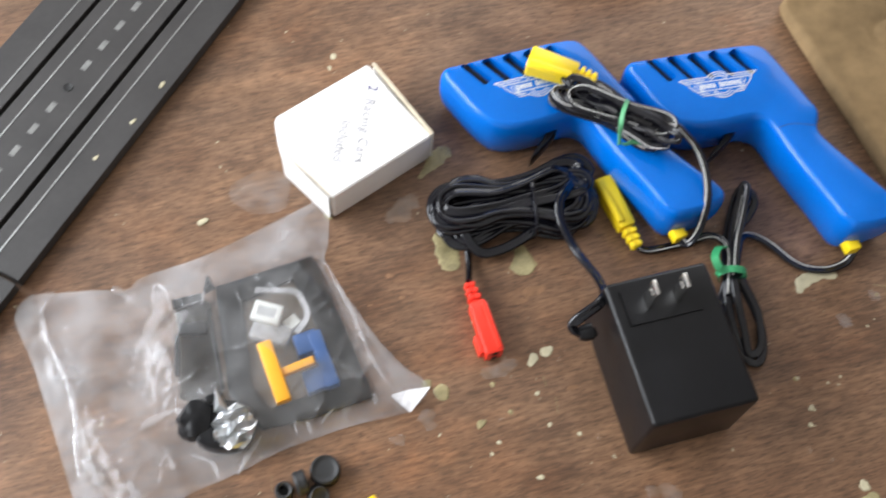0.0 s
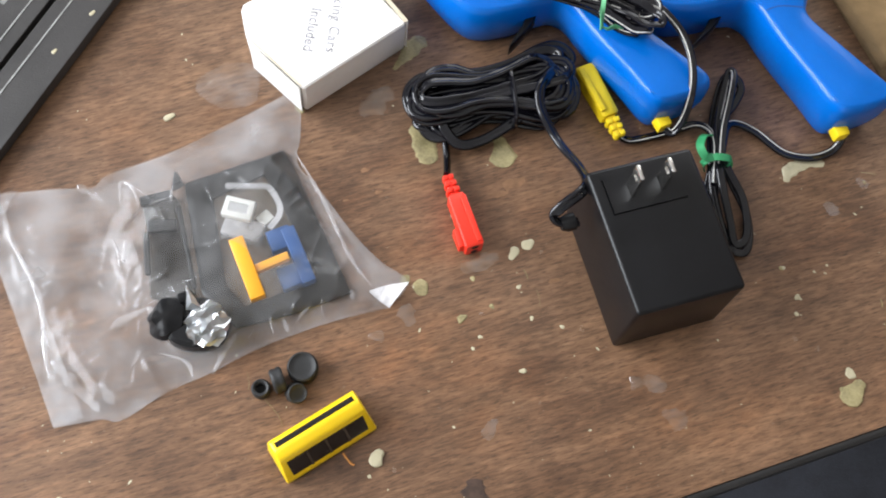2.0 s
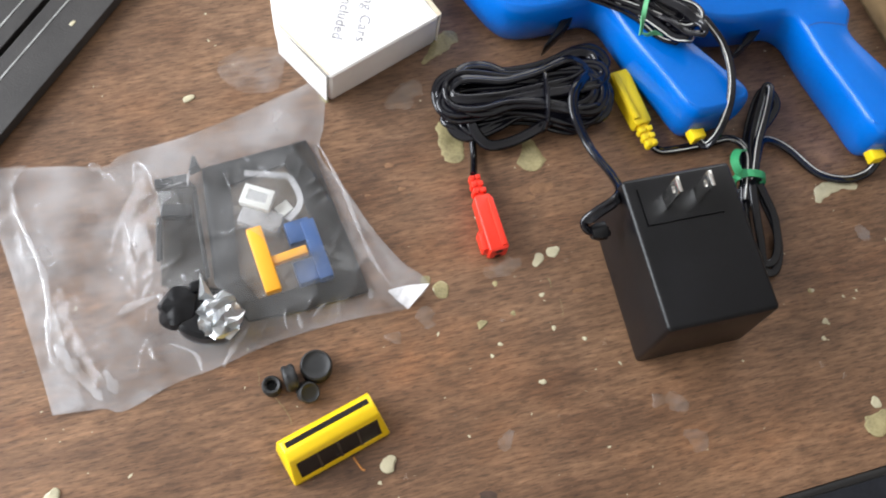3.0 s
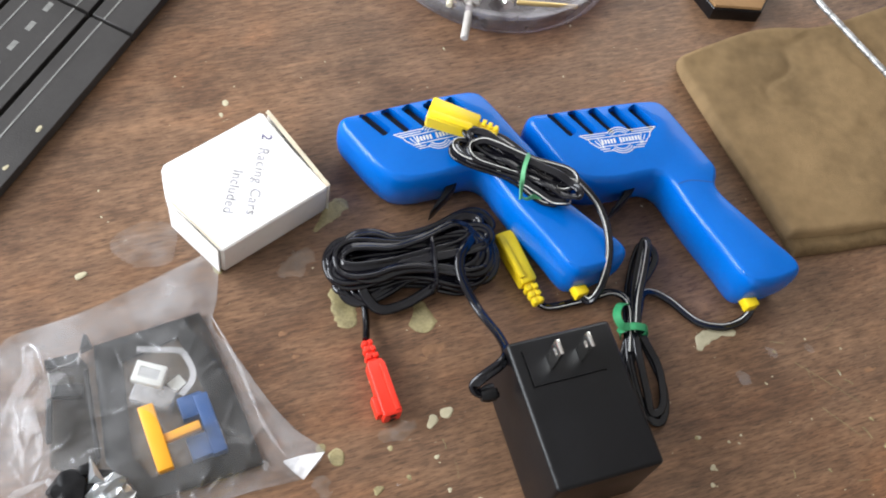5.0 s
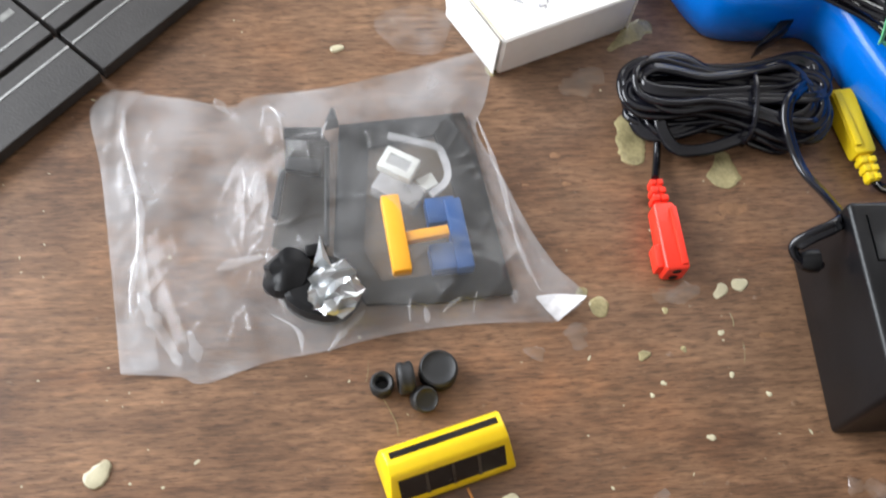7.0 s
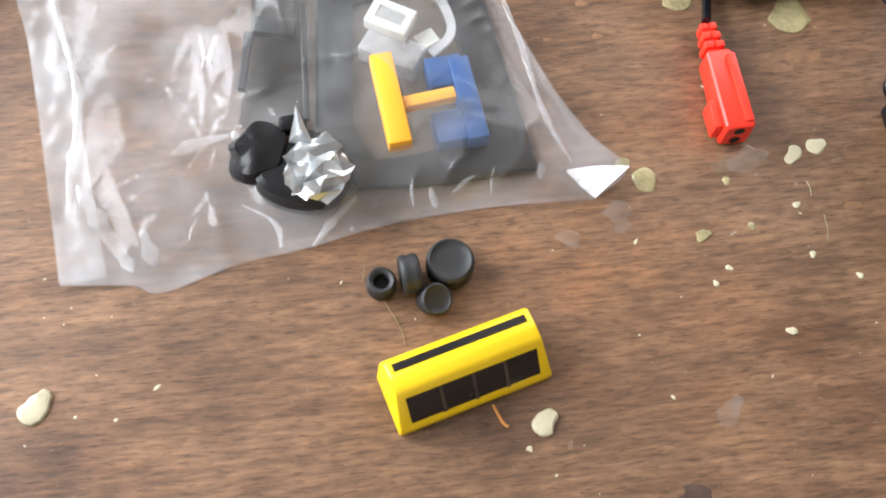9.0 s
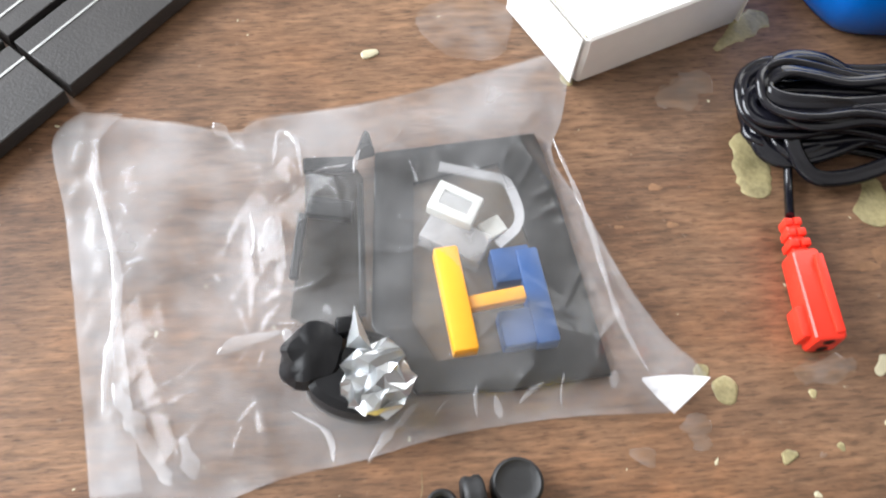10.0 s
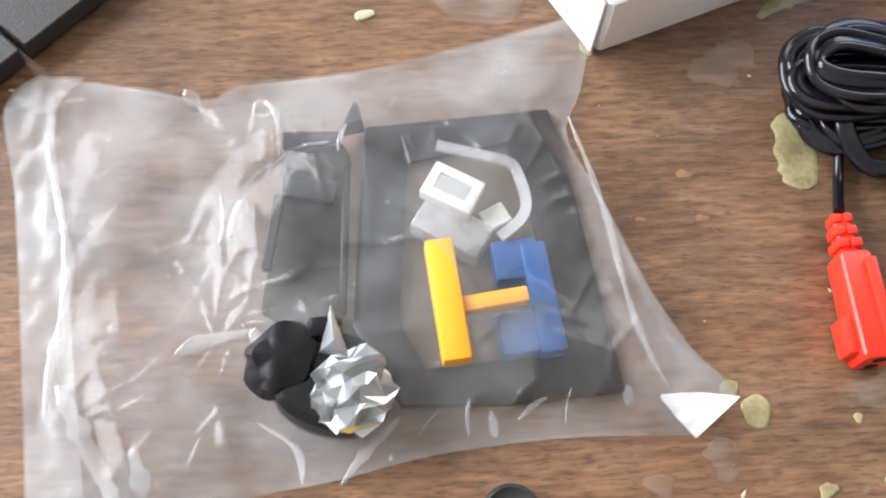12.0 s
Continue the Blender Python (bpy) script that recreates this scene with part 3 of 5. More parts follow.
def loops(parent, centre, axis, length, width, z0, z1, count, seed, r=CORD_R, stripe=True, pinch=0.7, name="cord_loop"):
    """Folded turns of cord: long ovals pinched in the middle, piled unevenly."""
    rnd = random.Random(seed)
    ax = Vector(axis).normalized()
    sd = Vector((-ax.y, ax.x))
    base_ax = ax
    for k in range(count):
        f = (k + 0.5) / count
        an = rnd.uniform(-0.14, 0.14)
        ax = Vector((base_ax.x * math.cos(an) - base_ax.y * math.sin(an), base_ax.x * math.sin(an) + base_ax.y * math.cos(an)))
        sd = Vector((-ax.y, ax.x))
        ln = length * (0.80 + 0.2 * rnd.random())
        wd = width * (0.30 + 0.70 * ((k * 0.618) % 1.0))
        sh = (rnd.random() - 0.5) * length * 0.10
        sv = (rnd.random() - 0.5) * (width - wd) * 0.9
        z = z0 + (z1 - z0) * f
        pts = []
        for i in range(18):
            a = 2 * math.pi * i / 18
            ca, sa = math.cos(a), math.sin(a)
            u = sh + ln / 2 * math.copysign(abs(ca) ** 0.9, ca)
            squeeze = pinch + (1 - pinch) * min(1.0, abs(ca) * 1.25)
            v = sv * squeeze + wd / 2 * math.copysign(abs(sa) ** 0.78, sa) * squeeze
            p = Vector(centre) + ax * u + sd * v
            pts.append((p.x, p.y, z + rnd.uniform(-0.9, 0.9) + 1.2 * math.sin(a + k)))
        tilt = rnd.uniform(-0.7, 0.7)
        cord(pts, parent, name, stripe and k % 2 == 0, r, tilt, True, 5)


def tapered(m, x0, x1, wide, high, f0, f1, c=0.3):
    """A chamfered eight-sided bar along x whose section grows from f0 to f1 of its size."""
    bm = bmesh.new()
    rings = []
    for x, f in ((x0, f0 * 0.86), (x0 + 0.0008, f0), (x1 - 0.0008, f1), (x1, f1 * 0.88)):
        w, h = wide / 2 * f, high / 2 * f
        ring = [(w, -h * (1 - c)), (w, h * (1 - c)), (w * (1 - c), h), (-w * (1 - c), h), (-w, h * (1 - c)), (-w, -h * (1 - c)), (-w * (1 - c), -h), (w * (1 - c), -h)]
        rings.append([bm.verts.new(m @ Vector((x, a, b))) for a, b in ring])
    for p, q in zip(rings, rings[1:]):
        for i in range(8):
            bm.faces.new((p[i], p[(i + 1) % 8], q[(i + 1) % 8], q[i]))
    bm.faces.new(rings[0][::-1])
    bm.faces.new(rings[-1])
    return bm


def plug(parent, start, end, z, wide, high, material, keyed=False, label=""):
    """A moulded two-pin plug: flat-sided body with a raised edge strip, and a tail of small paired ribs."""
    s, e = Vector(start), Vector(end)
    d = (e - s).normalized()
    length = (e - s).length
    m = along(s.x, s.y, z, d.x, d.y)
    tail, body, k = length * 0.29, length * 0.71, 1 / 1000
    bd = part("plug", join_bm(
        tapered(m, tail * k, length * k, wide * k, high * k, 0.86, 1.0, 0.12),
        box_bm(m @ pose((tail + body * 0.52) * k, wide * 0.3 * k, high * 0.5 * k), body * 0.86 * k, wide * 0.3 * k, 0.0016, 0.0004, 2)), material, parent, label)
    if keyed:
        part("key", box_bm(m @ pose((tail + body * 0.76) * k, -wide * 0.56 * k, -high * 0.05 * k), body * 0.34 * k, wide * 0.42 * k, high * 0.7 * k, 0.0007, 2), material, bd)
    for i in range(3):
        f = 0.62 + 0.07 * i
        for side in (-1, 1):
            part("rib", box_bm(m @ pose(tail * (0.14 + 0.31 * i) * k, side * wide * 0.25 * f * k, 0.1 * k), tail * 0.21 * k, wide * 0.42 * f * k, high * 0.82 * f * k, 0.0004, 2), material, bd)
    part("tail_core", box_bm(m @ pose(tail * 0.52 * k, 0, -0.3 * k), tail * 1.05 * k, wide * 0.5 * k, high * 0.46 * k, 0.0005, 1), material, bd)
    # Pin holes are not cut: black discs paint their shade on the end.
    for v in (-0.24, 0.24):
        spot = m @ pose((length + 0.04) * k, 0 if keyed else v * wide * k, (v * high if keyed else 0.2) * k, 0, 90, 0)
        part("socket", lathe([(0.0, 0.0), (0.0013, 0.0), (0.0015, 0.0001)], spot, 14), RECESS_BLACK, bd, "black disc standing for the shade in a pin socket")
    return bd


# cord and plug lying on the first controller
plug(ctrl_a, (47.6, 232.3), (17.0, 238.8), 34.0, 11.6, 7.6, YELLOW, False, label="yellow moulded plug")
cord([(46.5, 232.5, 33.5), (51, 230.5, 34), (58, 226, 34), (68, 219, 33), (76, 213, 33)], ctrl_a)
loops(ctrl_a, (57, 217), (0.945, -0.33), 54, 17, 29.6, 38.5, 8, 4, pinch=0.5)
cord([(74, 216, 36), (82, 214, 37), (88, 210, 36), (94, 204.5, 33.5), (98.5, 195, 31), (100.3, 184, 27), (99.6, 175, 18), (97, 171, 11), (93.6, 172.5, 10.6)], ctrl_a)
tie_a = [(62.5, 222, 31), (61, 220.5, 40.5), (59.2, 213, 41.5), (59, 207, 39), (60.3, 203.5, 31.5)]
part("twist_tie", sweep(catmull([mm(*p) for p in tie_a], 8), [(-0.0009, -0.0003), (0.0009, -0.0003), (0.0009, 0.0003), (-0.0009, 0.0003)], False, lambda f: 0.5 * math.sin(9 * f)), GREEN_LIGHT, ctrl_a, "light green twist tie")
part("twist_tie_end", sweep(catmull([mm(*p) for p in ((60.3, 204.5, 32), (63, 204, 31.5), (66, 206, 31), (69.5, 206.6, 30.5))], 8), [(-0.0009, -0.0003), (0.0009, -0.0003), (0.0009, 0.0003), (-0.0009, 0.0003)], False, lambda f: 0.8 + 2.5 * f), GREEN_LIGHT, ctrl_a, "light green twist tie")

# cord and plug of the second controller
plug(ctrl_b, (73.6, 168.6), (55.2, 199.6), 5.0, 8.6, 8.0, YELLOW, False, label="yellow moulded plug")
cord([(73.4, 168.8, 5.5), (78, 169.2, 2.6), (86, 172.2, 2), (97, 177, 2), (105, 180.6, 3), (110, 179, 5), (113, 173, 8), (113.6, 165, 9), (114, 152, 7)], ctrl_b)
cord([(168.0, 183.6, 10), (169.2, 181.5, 6), (166.5, 177.2, 2), (157.3, 172.6, 2), (145.2, 173.2, 2), (133.2, 181.3, 2), (125, 183.8, 3), (119.2, 180.5, 6), (116.6, 171, 9), (115.5, 160, 9)], ctrl_b)
cord([(113, 160, 5), (112.6, 175, 4.5), (114.5, 192, 5), (117.5, 203.4, 7), (122, 203.4, 8), (124.6, 198.5, 7), (121.5, 190.5, 6), (116.4, 182.5, 6), (115, 170, 7), (114.5, 160, 7)], ctrl_b, "cord", False)
cord([(115.4, 162, 10), (114.2, 178, 9), (116.0, 193, 10), (118.3, 204.4, 10), (120, 203, 11), (118.2, 190, 12), (116, 176, 11), (115.6, 162, 10)], ctrl_b)
cord([(114.5, 164, 9), (117.2, 150, 8), (121.5, 136, 5), (124, 128, 3), (128, 129, 3), (129, 136, 4), (126.5, 148, 5), (120, 158, 7), (115.6, 166, 8)], ctrl_b, "cord", False)
cord([(113, 164, 6), (114.4, 150, 4), (119, 134, 2.5), (123.5, 125.5, 2), (128.5, 124.5, 2), (130.5, 131, 2), (129, 142, 2.5), (122, 155, 4), (116, 166, 6)], ctrl_b, "cord", False)
cord([(114, 163, 4), (112.2, 152, 2), (110.6, 145, 1.8), (112, 142, 1.8), (115, 147, 2), (116, 158, 4)], ctrl_b, "cord", False)
part("twist_tie", sweep(catmull([mm(*p) for p in ((110.5, 160.4, 3), (108.5, 160, 9), (111, 160.4, 13.6), (115, 161, 14), (119, 161.3, 12), (119.8, 161, 6), (118, 160.8, 3))], 8), [(-0.0016, -0.0003), (0.0016, -0.0003), (0.0016, 0.0003), (-0.0016, 0.0003)]), GREEN, ctrl_b, "flat green twist tie")
part("twist_tie_end", sweep(catmull([mm(*p) for p in ((111, 160.5, 13.8), (107.5, 159.5, 15), (105, 164, 15.5), (107, 170, 13), (110.5, 173, 9.5))], 8), [(-0.0017, -0.0003), (0.0017, -0.0003), (0.0017, 0.0003), (-0.0017, 0.0003)], False, lambda f: 0.9 * f), GREEN, ctrl_b, "flat green twist tie")

shift(ctrl_a, 0.8, 3.2)
shift(ctrl_b, 3.4, 3.2)

# ---- wall adaptor ----
LONG, CROSS = Vector((0.387, -0.922)), Vector((0.922, 0.387))
CENTRE = Vector((88.2, 115.0))
adaptor = thing("power_adaptor", CENTRE.x / 1000, CENTRE.y / 1000, 0, "black plastic wall power adaptor lying with its prongs up", "power adaptor")


def on_adaptor(l, c, z):
    p = CENTRE + LONG * l + CROSS * c
    return along(p.x, p.y, z, LONG.x, LONG.y)


AD_H = 41.3
shell = box_bm(on_adaptor(0, 0, AD_H / 2), 0.0605, 0.0445, AD_H / 1000, 0.0017, 4, 0.972)
grooves = [box_bm(on_adaptor(-17.2, -16.8, AD_H), 0.0150, 0.0007, 0.0016), box_bm(on_adaptor(-10.0, -1.9, AD_H), 0.0007, 0.0302, 0.0016)]
part("body", carved(shell, grooves), BLACK, adaptor, angle=30)
for c in (-7.4, 5.0):
    m = on_adaptor(-18.2, c, AD_H + 7.6)
    prong = box_bm(m, 0.0062, 0.0016, 0.0168, 0.0005, 2)
    hole = lathe([(0.0, -0.004), (0.0016, -0.004), (0.0016, 0.004), (0.0, 0.004)], m @ pose(0, 0, 0.004, 90, 0, 0), 14)
    part("prong", carved(prong, [hole]), METAL, adaptor, "shiny nickel prong")
part("cord_grommet", lathe([(0.0, 0.0), (0.0036, 0.0), (0.0036, 0.003), (0.0026, 0.0055), (0.0, 0.0055)], pose(0.0558, 0.1189, 0.0282) @ pose(0, 0, 0, 0, -90, 22.8), 16), BLACK, adaptor)
AD_R = 0.00122
cord([(44, 192, 15), (41, 186, 18), (38.8, 179, 19.5), (40.6, 170.6, 18), (49.0, 158.8, 15), (56.6, 145.5, 23), (59.0, 134.5, 32), (56.4, 127.3, 37), (50.5, 121.6, 36), (47.4, 118.4, 32.5), (50, 117.2, 29), (57.5, 119, 27.5)], adaptor, "cord", False, AD_R, 0.5)
loops(adaptor, (19.5, 180), (0.945, 0.327), 71, 34, 1.6, 16.0, 19, 11, AD_R, False, 0.34)
cord([(48, 196, 6), (52, 203, 9), (46, 206.5, 12), (38, 203.5, 13), (26, 194, 13), (12, 188, 12), (-4, 186, 10)], adaptor, "cord", False, AD_R, 0.3)
cord([(37, 177, 8), (27, 167, 6), (17, 159.5, 5), (8, 156.5, 6), (0.5, 163, 9), (0, 172, 12), (8, 177, 13), (20, 176, 14)], adaptor, "cord", False, AD_R, 0.2)
cord([(0, 168, 5), (2, 160, 3.5), (3.8, 152, 3), (4.6, 146, 4.4), (5.0, 141, 6.5)], adaptor, "cord", False, AD_R, 1.2)
part("cable_tie", sweep(catmull([mm(*p) for p in ((25.2, 191, 3), (25.0, 191.5, 12), (26, 188, 17.2), (28.6, 178, 18.2), (30.4, 170, 15), (30.8, 167.5, 9), (30.4, 168.5, 3))], 8), circle(0.0009, 6)), CORD, adaptor, "thin black cable tie")
plug(adaptor, (5.0, 141.5), (19.8, 110.8), 5.2, 7.9, 9.4, RED, True, label="red moulded plug")


shift(adaptor, 0.4, 1.8)

# ---- clear bag of parts ----
def polyline(pts):
    """A function of 0..1 along a smooth open line in millimetres."""
    path = catmull([Vector((x, y, 0)) for x, y in pts], 10)
    d = [0.0]
    for a, b in zip(path, path[1:]):
        d.append(d[-1] + (b - a).length)

    def at(t):
        s = t * d[-1]
        i = min(int(np.searchsorted(d, s, side="right")) - 1, len(path) - 2)
        f = (s - d[i]) / max(d[i + 1] - d[i], 1e-9)
        return path[i].lerp(path[i + 1], min(max(f, 0.0), 1.0))
    return at


def coons(bottom, top, left, right, nu, nv, height, rim=0.0, skirt=None):
    """A sheet spanned between four edge lines (mm), lifted by height(x, y, u, v)."""
    fb, ft, fl, fr = polyline(bottom), polyline(top), polyline(left), polyline(right)
    bm = bmesh.new()
    grid = []
    c00, c10, c01, c11 = fb(0), fb(1), ft(0), ft(1)
    for j in range(nv + 1):
        v = j / nv
        row = []
        for i in range(nu + 1):
            u = i / nu
            p = fb(u) * (1 - v) + ft(u) * v + fl(v) * (1 - u) + fr(v) * u - (c00 * (1 - u) * (1 - v) + c10 * u * (1 - v) + c01 * (1 - u) * v + c11 * u * v)
            row.append(bm.verts.new((p.x / 1000, p.y / 1000, height(p.x, p.y, u, v) / 1000)))
        grid.append(row)
    for j in range(nv):
        for i in range(nu):
            bm.faces.new((grid[j][i], grid[j][i + 1], grid[j + 1][i + 1], grid[j + 1][i]))
    if skirt is not None:
        loop = grid[0] + [r[-1] for r in grid[1:]] + grid[-1][-2::-1] + [r[0] for r in grid[-2:0:-1]]
        low = [bm.verts.new((v.co.x, v.co.y, skirt / 1000)) for v in loop]
        n = len(loop)
        for i in range(n):
            bm.faces.new((loop[i], loop[(i + 1) % n], low[(i + 1) % n], low[i]))
    return bm


BAG_BOTTOM = [(-129.2, 21.2), (-112.9, 26.6), (-105.2, 27.1), (-90.7, 39.7), (-75.3, 49.7), (-58.0, 62.2), (-34.0, 75.3), (-11.4, 84.6)]
BAG_TOP = [(-177.3, 110.4), (-154.2, 116.3), (-137.9, 119.7), (-133.1, 126.0), (-110.0, 139.7), (-86.9, 157.7), (-67.6, 173.8)]
BAG_LEFT = [(-129.2, 21.2), (-145.1, 47.0), (-165.8, 79.7), (-180.2, 99.7), (-177.3, 110.4)]
BAG_RIGHT = [(-11.4, 84.6), (-4.6, 96.3), (-16.7, 103.6), (-29.2, 113.8), (-45.5, 130.9), (-57.4, 142.6), (-58.2, 155.3), (-61.4, 170.9), (-67.6, 173.8)]
MAIN_CREASES = [((-134.0, 56.8), (-119.6, 42.2), 4.2, 3.0), ((-119.6, 42.2), (-109.0, 30.5), 5.0, 3.4), ((-169.6, 104.6), (-159.0, 81.2), 3.4, 3.0), ((-159.0, 81.2), (-144.6, 51.9), 3.4, 3.2), ((-137.9, 118.2), (-126.3, 110.4), 3.6, 3.0),
           ((-93.6, 42.2), (-103.2, 53.9), 3.5, 2.4), ((-63.8, 145.5), (-45.5, 121.1), 2.6, 1.8), ((-45.5, 121.1), (-17.6, 89.0), 2.8, 1.6), ((-75.3, 51.9), (-67.6, 67.5), 5.0, 2.0), ((-106.1, 71.4), (-94.6, 74.3), 5.0, 2.0), ((-94.6, 74.3), (-88.8, 59.7), 4.0, 1.6),
           ((-122.5, 122.1), (-114.8, 106.5), 4.5, 2.2), ((-114.8, 106.5), (-119.6, 97.8), 3.6, 2.0), ((-111.9, 110.4), (-100.4, 107.5), 4.0, 1.8), ((-70.5, 167.0), (-60.9, 149.4), 3.0, 2.4), ((-115.7, 97.8), (-108.0, 85.1), 3.0, 2.4),
           ((-48.4, 73.4), (-45.5, 80.2), 4.5, 1.5), ((-35.9, 78.2), (-32.0, 84.1), 4.2, 1.5), ((-59.0, 63.6), (-55.1, 72.4), 4.0, 1.6), ((-24.4, 81.2), (-13.8, 93.8), 3.4, 2.0), ((-113.8, 36.3), (-111.9, 48.0), 3.2, 2.0), ((-163.8, 108.5), (-144.6, 113.3), 2.6, 2.6)]
CREASES = [(p, q, amp * (0.36 if p[0] < -112 else 0.55), wid) for p, q, amp, wid in MAIN_CREASES]
_rnd = random.Random(5)
for _ in range(170):
    cx, cy = _rnd.uniform(-178, -22), _rnd.uniform(24, 165)
    an = _rnd.uniform(0, math.pi)
    amp, wid = _rnd.uniform(0.2, 0.95), _rnd.uniform(0.4, 0.8)
    if cx < -112 and cy > 50:
        amp *= 0.35
    for _k in range(_rnd.choice((1, 2, 3))):
        ln = _rnd.uniform(4, 12)
        nx, ny = cx + ln * math.cos(an), cy + ln * math.sin(an)
        CREASES.append(((cx, cy), (nx, ny), amp, wid))
        cx, cy, an = nx, ny, an + _rnd.uniform(-0.7, 0.7)


def bump(x, y, cx, cy, rx, ry, h, p=2.0):
    q = ((x - cx) / rx) ** 2 + ((y - cy) / ry) ** 2
    return h * math.exp(-q ** (p / 2))


def film_height(x, y, u, v):
    e = min(1.0, u / 0.2, (1 - u) / 0.09, v / 0.13, (1 - v) / 0.11)
    e = e * e * (3 - 2 * e)
    h = bump(x, y, -65.7, 104.6, 33, 39, 11.6, 3.0) + bump(x, y, -85.0, 67.5, 15, 13, 4.5, 3.0) + bump(x, y, -108.0, 100.7, 14, 24, 6) + bump(x, y, -63.8, 137.7, 15, 14, 4) + bump(x, y, -34.9, 90.9, 12, 12, 3) + bump(x, y, -99.4, 120.2, 15, 12, 4)
    h += bump(x, y, -139.8, 90.9, 30, 30, 1.2) + bump(x, y, -123.4, 53.9, 24, 20, 2.5) + bump(x, y, -38.8, 87.0, 14, 8, 3.0)
    w = 0.0
    for (x0, y0), (x1, y1), amp, wid in CREASES:
        dx, dy = x1 - x0, y1 - y0
        t = max(0.0, min(1.0, ((x - x0) * dx + (y - y0) * dy) / (dx * dx + dy * dy)))
        d = math.hypot(x - x0 - t * dx, y - y0 - t * dy)
        if d < wid * 4:
            w += amp * math.exp(-d / wid) * (0.35 + 0.65 * math.sin(math.pi * min(max(t, 0.08), 0.92)))
    n = 1.3 * noise.noise(Vector((x * 0.035, y * 0.035, 1.0))) + 0.7 * noise.noise(Vector((x * 0.08, y * 0.08, 4.0))) + 0.5 * (1 - abs(noise.noise(Vector((x * 0.06, y * 0.06, 8.0)))) * 2)
    n *= 0.45 + 0.55 * min(1.0, max(0.0, (x + 118) / 20))
    return 0.9 + e * max(0.6, 1.6 + h + w + n) + (1 - e) * 0.5 * (1 + noise.noise(Vector((x * 0.2, y * 0.2, 2.0))))


bag = thing("plastic_bag", -0.0965, 0.0909, 0, "crumpled clear plastic bag holding small toy parts", "plastic bag")
part("upper_film", coons(BAG_BOTTOM, BAG_TOP, BAG_LEFT, BAG_RIGHT, 290, 210, film_height), FILM, bag, angle=180)
part("lower_film", coons(BAG_BOTTOM, BAG_TOP, BAG_LEFT, BAG_RIGHT, 50, 36, lambda x, y, u, v: 0.35 + 0.15 * noise.noise(Vector((x * 0.1, y * 0.1, 0)))), FILM_UNDER, bag, angle=180)
part("sealed_hem", coons([(-129.2, 21.2), (-118.6, 26.1)], [(-177.3, 110.4), (-166.7, 113.3)], BAG_LEFT, [(-118.6, 26.1), (-135.0, 51.9), (-154.2, 81.2), (-167.7, 101.6), (-166.7, 113.3)], 14, 60,
     lambda x, y, u, v: film_height(x, y, max(u * 0.1, 0.0), 0.5) + 0.5), HAZY, bag, "hazy sealed edge", angle=180)
part("folded_corner", coons([(-19.5, 89.8), (-15.2, 86.4), (-10.7, 83.4)], [(-19.5, 90.5), (-11.8, 93.6), (-4.4, 95.2)], [(-19.5, 89.8), (-19.5, 90.5)], [(-10.7, 83.4), (-4.4, 95.2)], 16, 16,
     lambda x, y, u, v: 2.0 + 2.8 * u + 0.5 * noise.noise(Vector((x * 0.3, y * 0.3, 3)))), FOLD, bag, "folded whitish corner", angle=180)


def film_ridge(pts, wide, z=None, high=0.9):
    """A pinched crease standing on the film, its glint painted white: a tapering tent along a line (mm)."""
    path = catmull([Vector((x, y, 0)) for x, y in pts], 9)
    bm = bmesh.new()
    rows = []
    n = len(path)
    for i, p in enumerate(path):
        d = (path[min(i + 1, n - 1)] - path[max(i - 1, 0)]).normalized()
        sd = Vector((-d.y, d.x, 0))
        w = wide / 2 * (0.12 + 0.88 * math.sin(math.pi * i / (n - 1)) ** 0.7) * (1 + 0.8 * noise.noise(Vector((p.x * 0.35, p.y * 0.35, 5.0))))
        base = (film_height(p.x, p.y, 0.5, 0.5) if z is None else z) + 0.15
        lift = high * (0.5 + 0.5 * noise.noise(Vector((p.x * 0.2, p.y * 0.2, 9.0))))
        rows.append([bm.verts.new(mm(q.x, q.y, h)) for q, h in ((p - sd * w, base), (p + sd * w * 0.2, base + lift), (p + sd * w, base + 0.1))])
    for a, b in zip(rows, rows[1:]):
        for k in range(2):
            bm.faces.new((a[k], a[k + 1], b[k + 1], b[k]))
    return part("film_ridge", bm, FILM_GLINT, bag, "pinched crease with its glint whitened into the film", angle=180)


film_ridge([(-115.3, 59.8), (-111.7, 64.1), (-102.6, 70.5)], 2.4, 7)
film_ridge([(-102.6, 70.5), (-97.9, 64.6), (-93.4, 58.6)], 3.0, 9)
film_ridge([(-135.7, 46.1), (-126.8, 39.4), (-113.1, 29.3)], 4.4, 3)
film_ridge([(-115.6, 40.2), (-108.5, 32.2)], 3.6, 3)
film_ridge([(-167.1, 96.3), (-151.1, 76.9), (-144.0, 65.5), (-138.5, 48.8), (-134.0, 38.3)], 2.2, 4)
film_ridge([(-58.5, 145.2), (-44.7, 127.3), (-29.5, 103.3), (-18.8, 91.6)], 1.5, 4.2)
film_ridge([(-143.6, 118.6), (-136.1, 115.1)], 3.2, 3)
film_ridge([(-123.3, 110.6), (-126.1, 121.6), (-120.6, 119.7), (-113.9, 108.3)], 1.4)
film_ridge([(-116.3, 87.5), (-117.2, 96.8)], 2.8)
film_ridge([(-73.8, 48.6), (-71.8, 56.7), (-68.1, 65.7)], 2.2, 4)
film_ridge([(-51.5, 74.0), (-48.6, 69.1)], 2.0, 2.4)
film_ridge([(-26.6, 89.5), (-25.3, 85.1)], 2.0, 3)
film_ridge([(-123.4, 96.8), (-119.6, 90.9), (-117.7, 85.1)], 1.0)
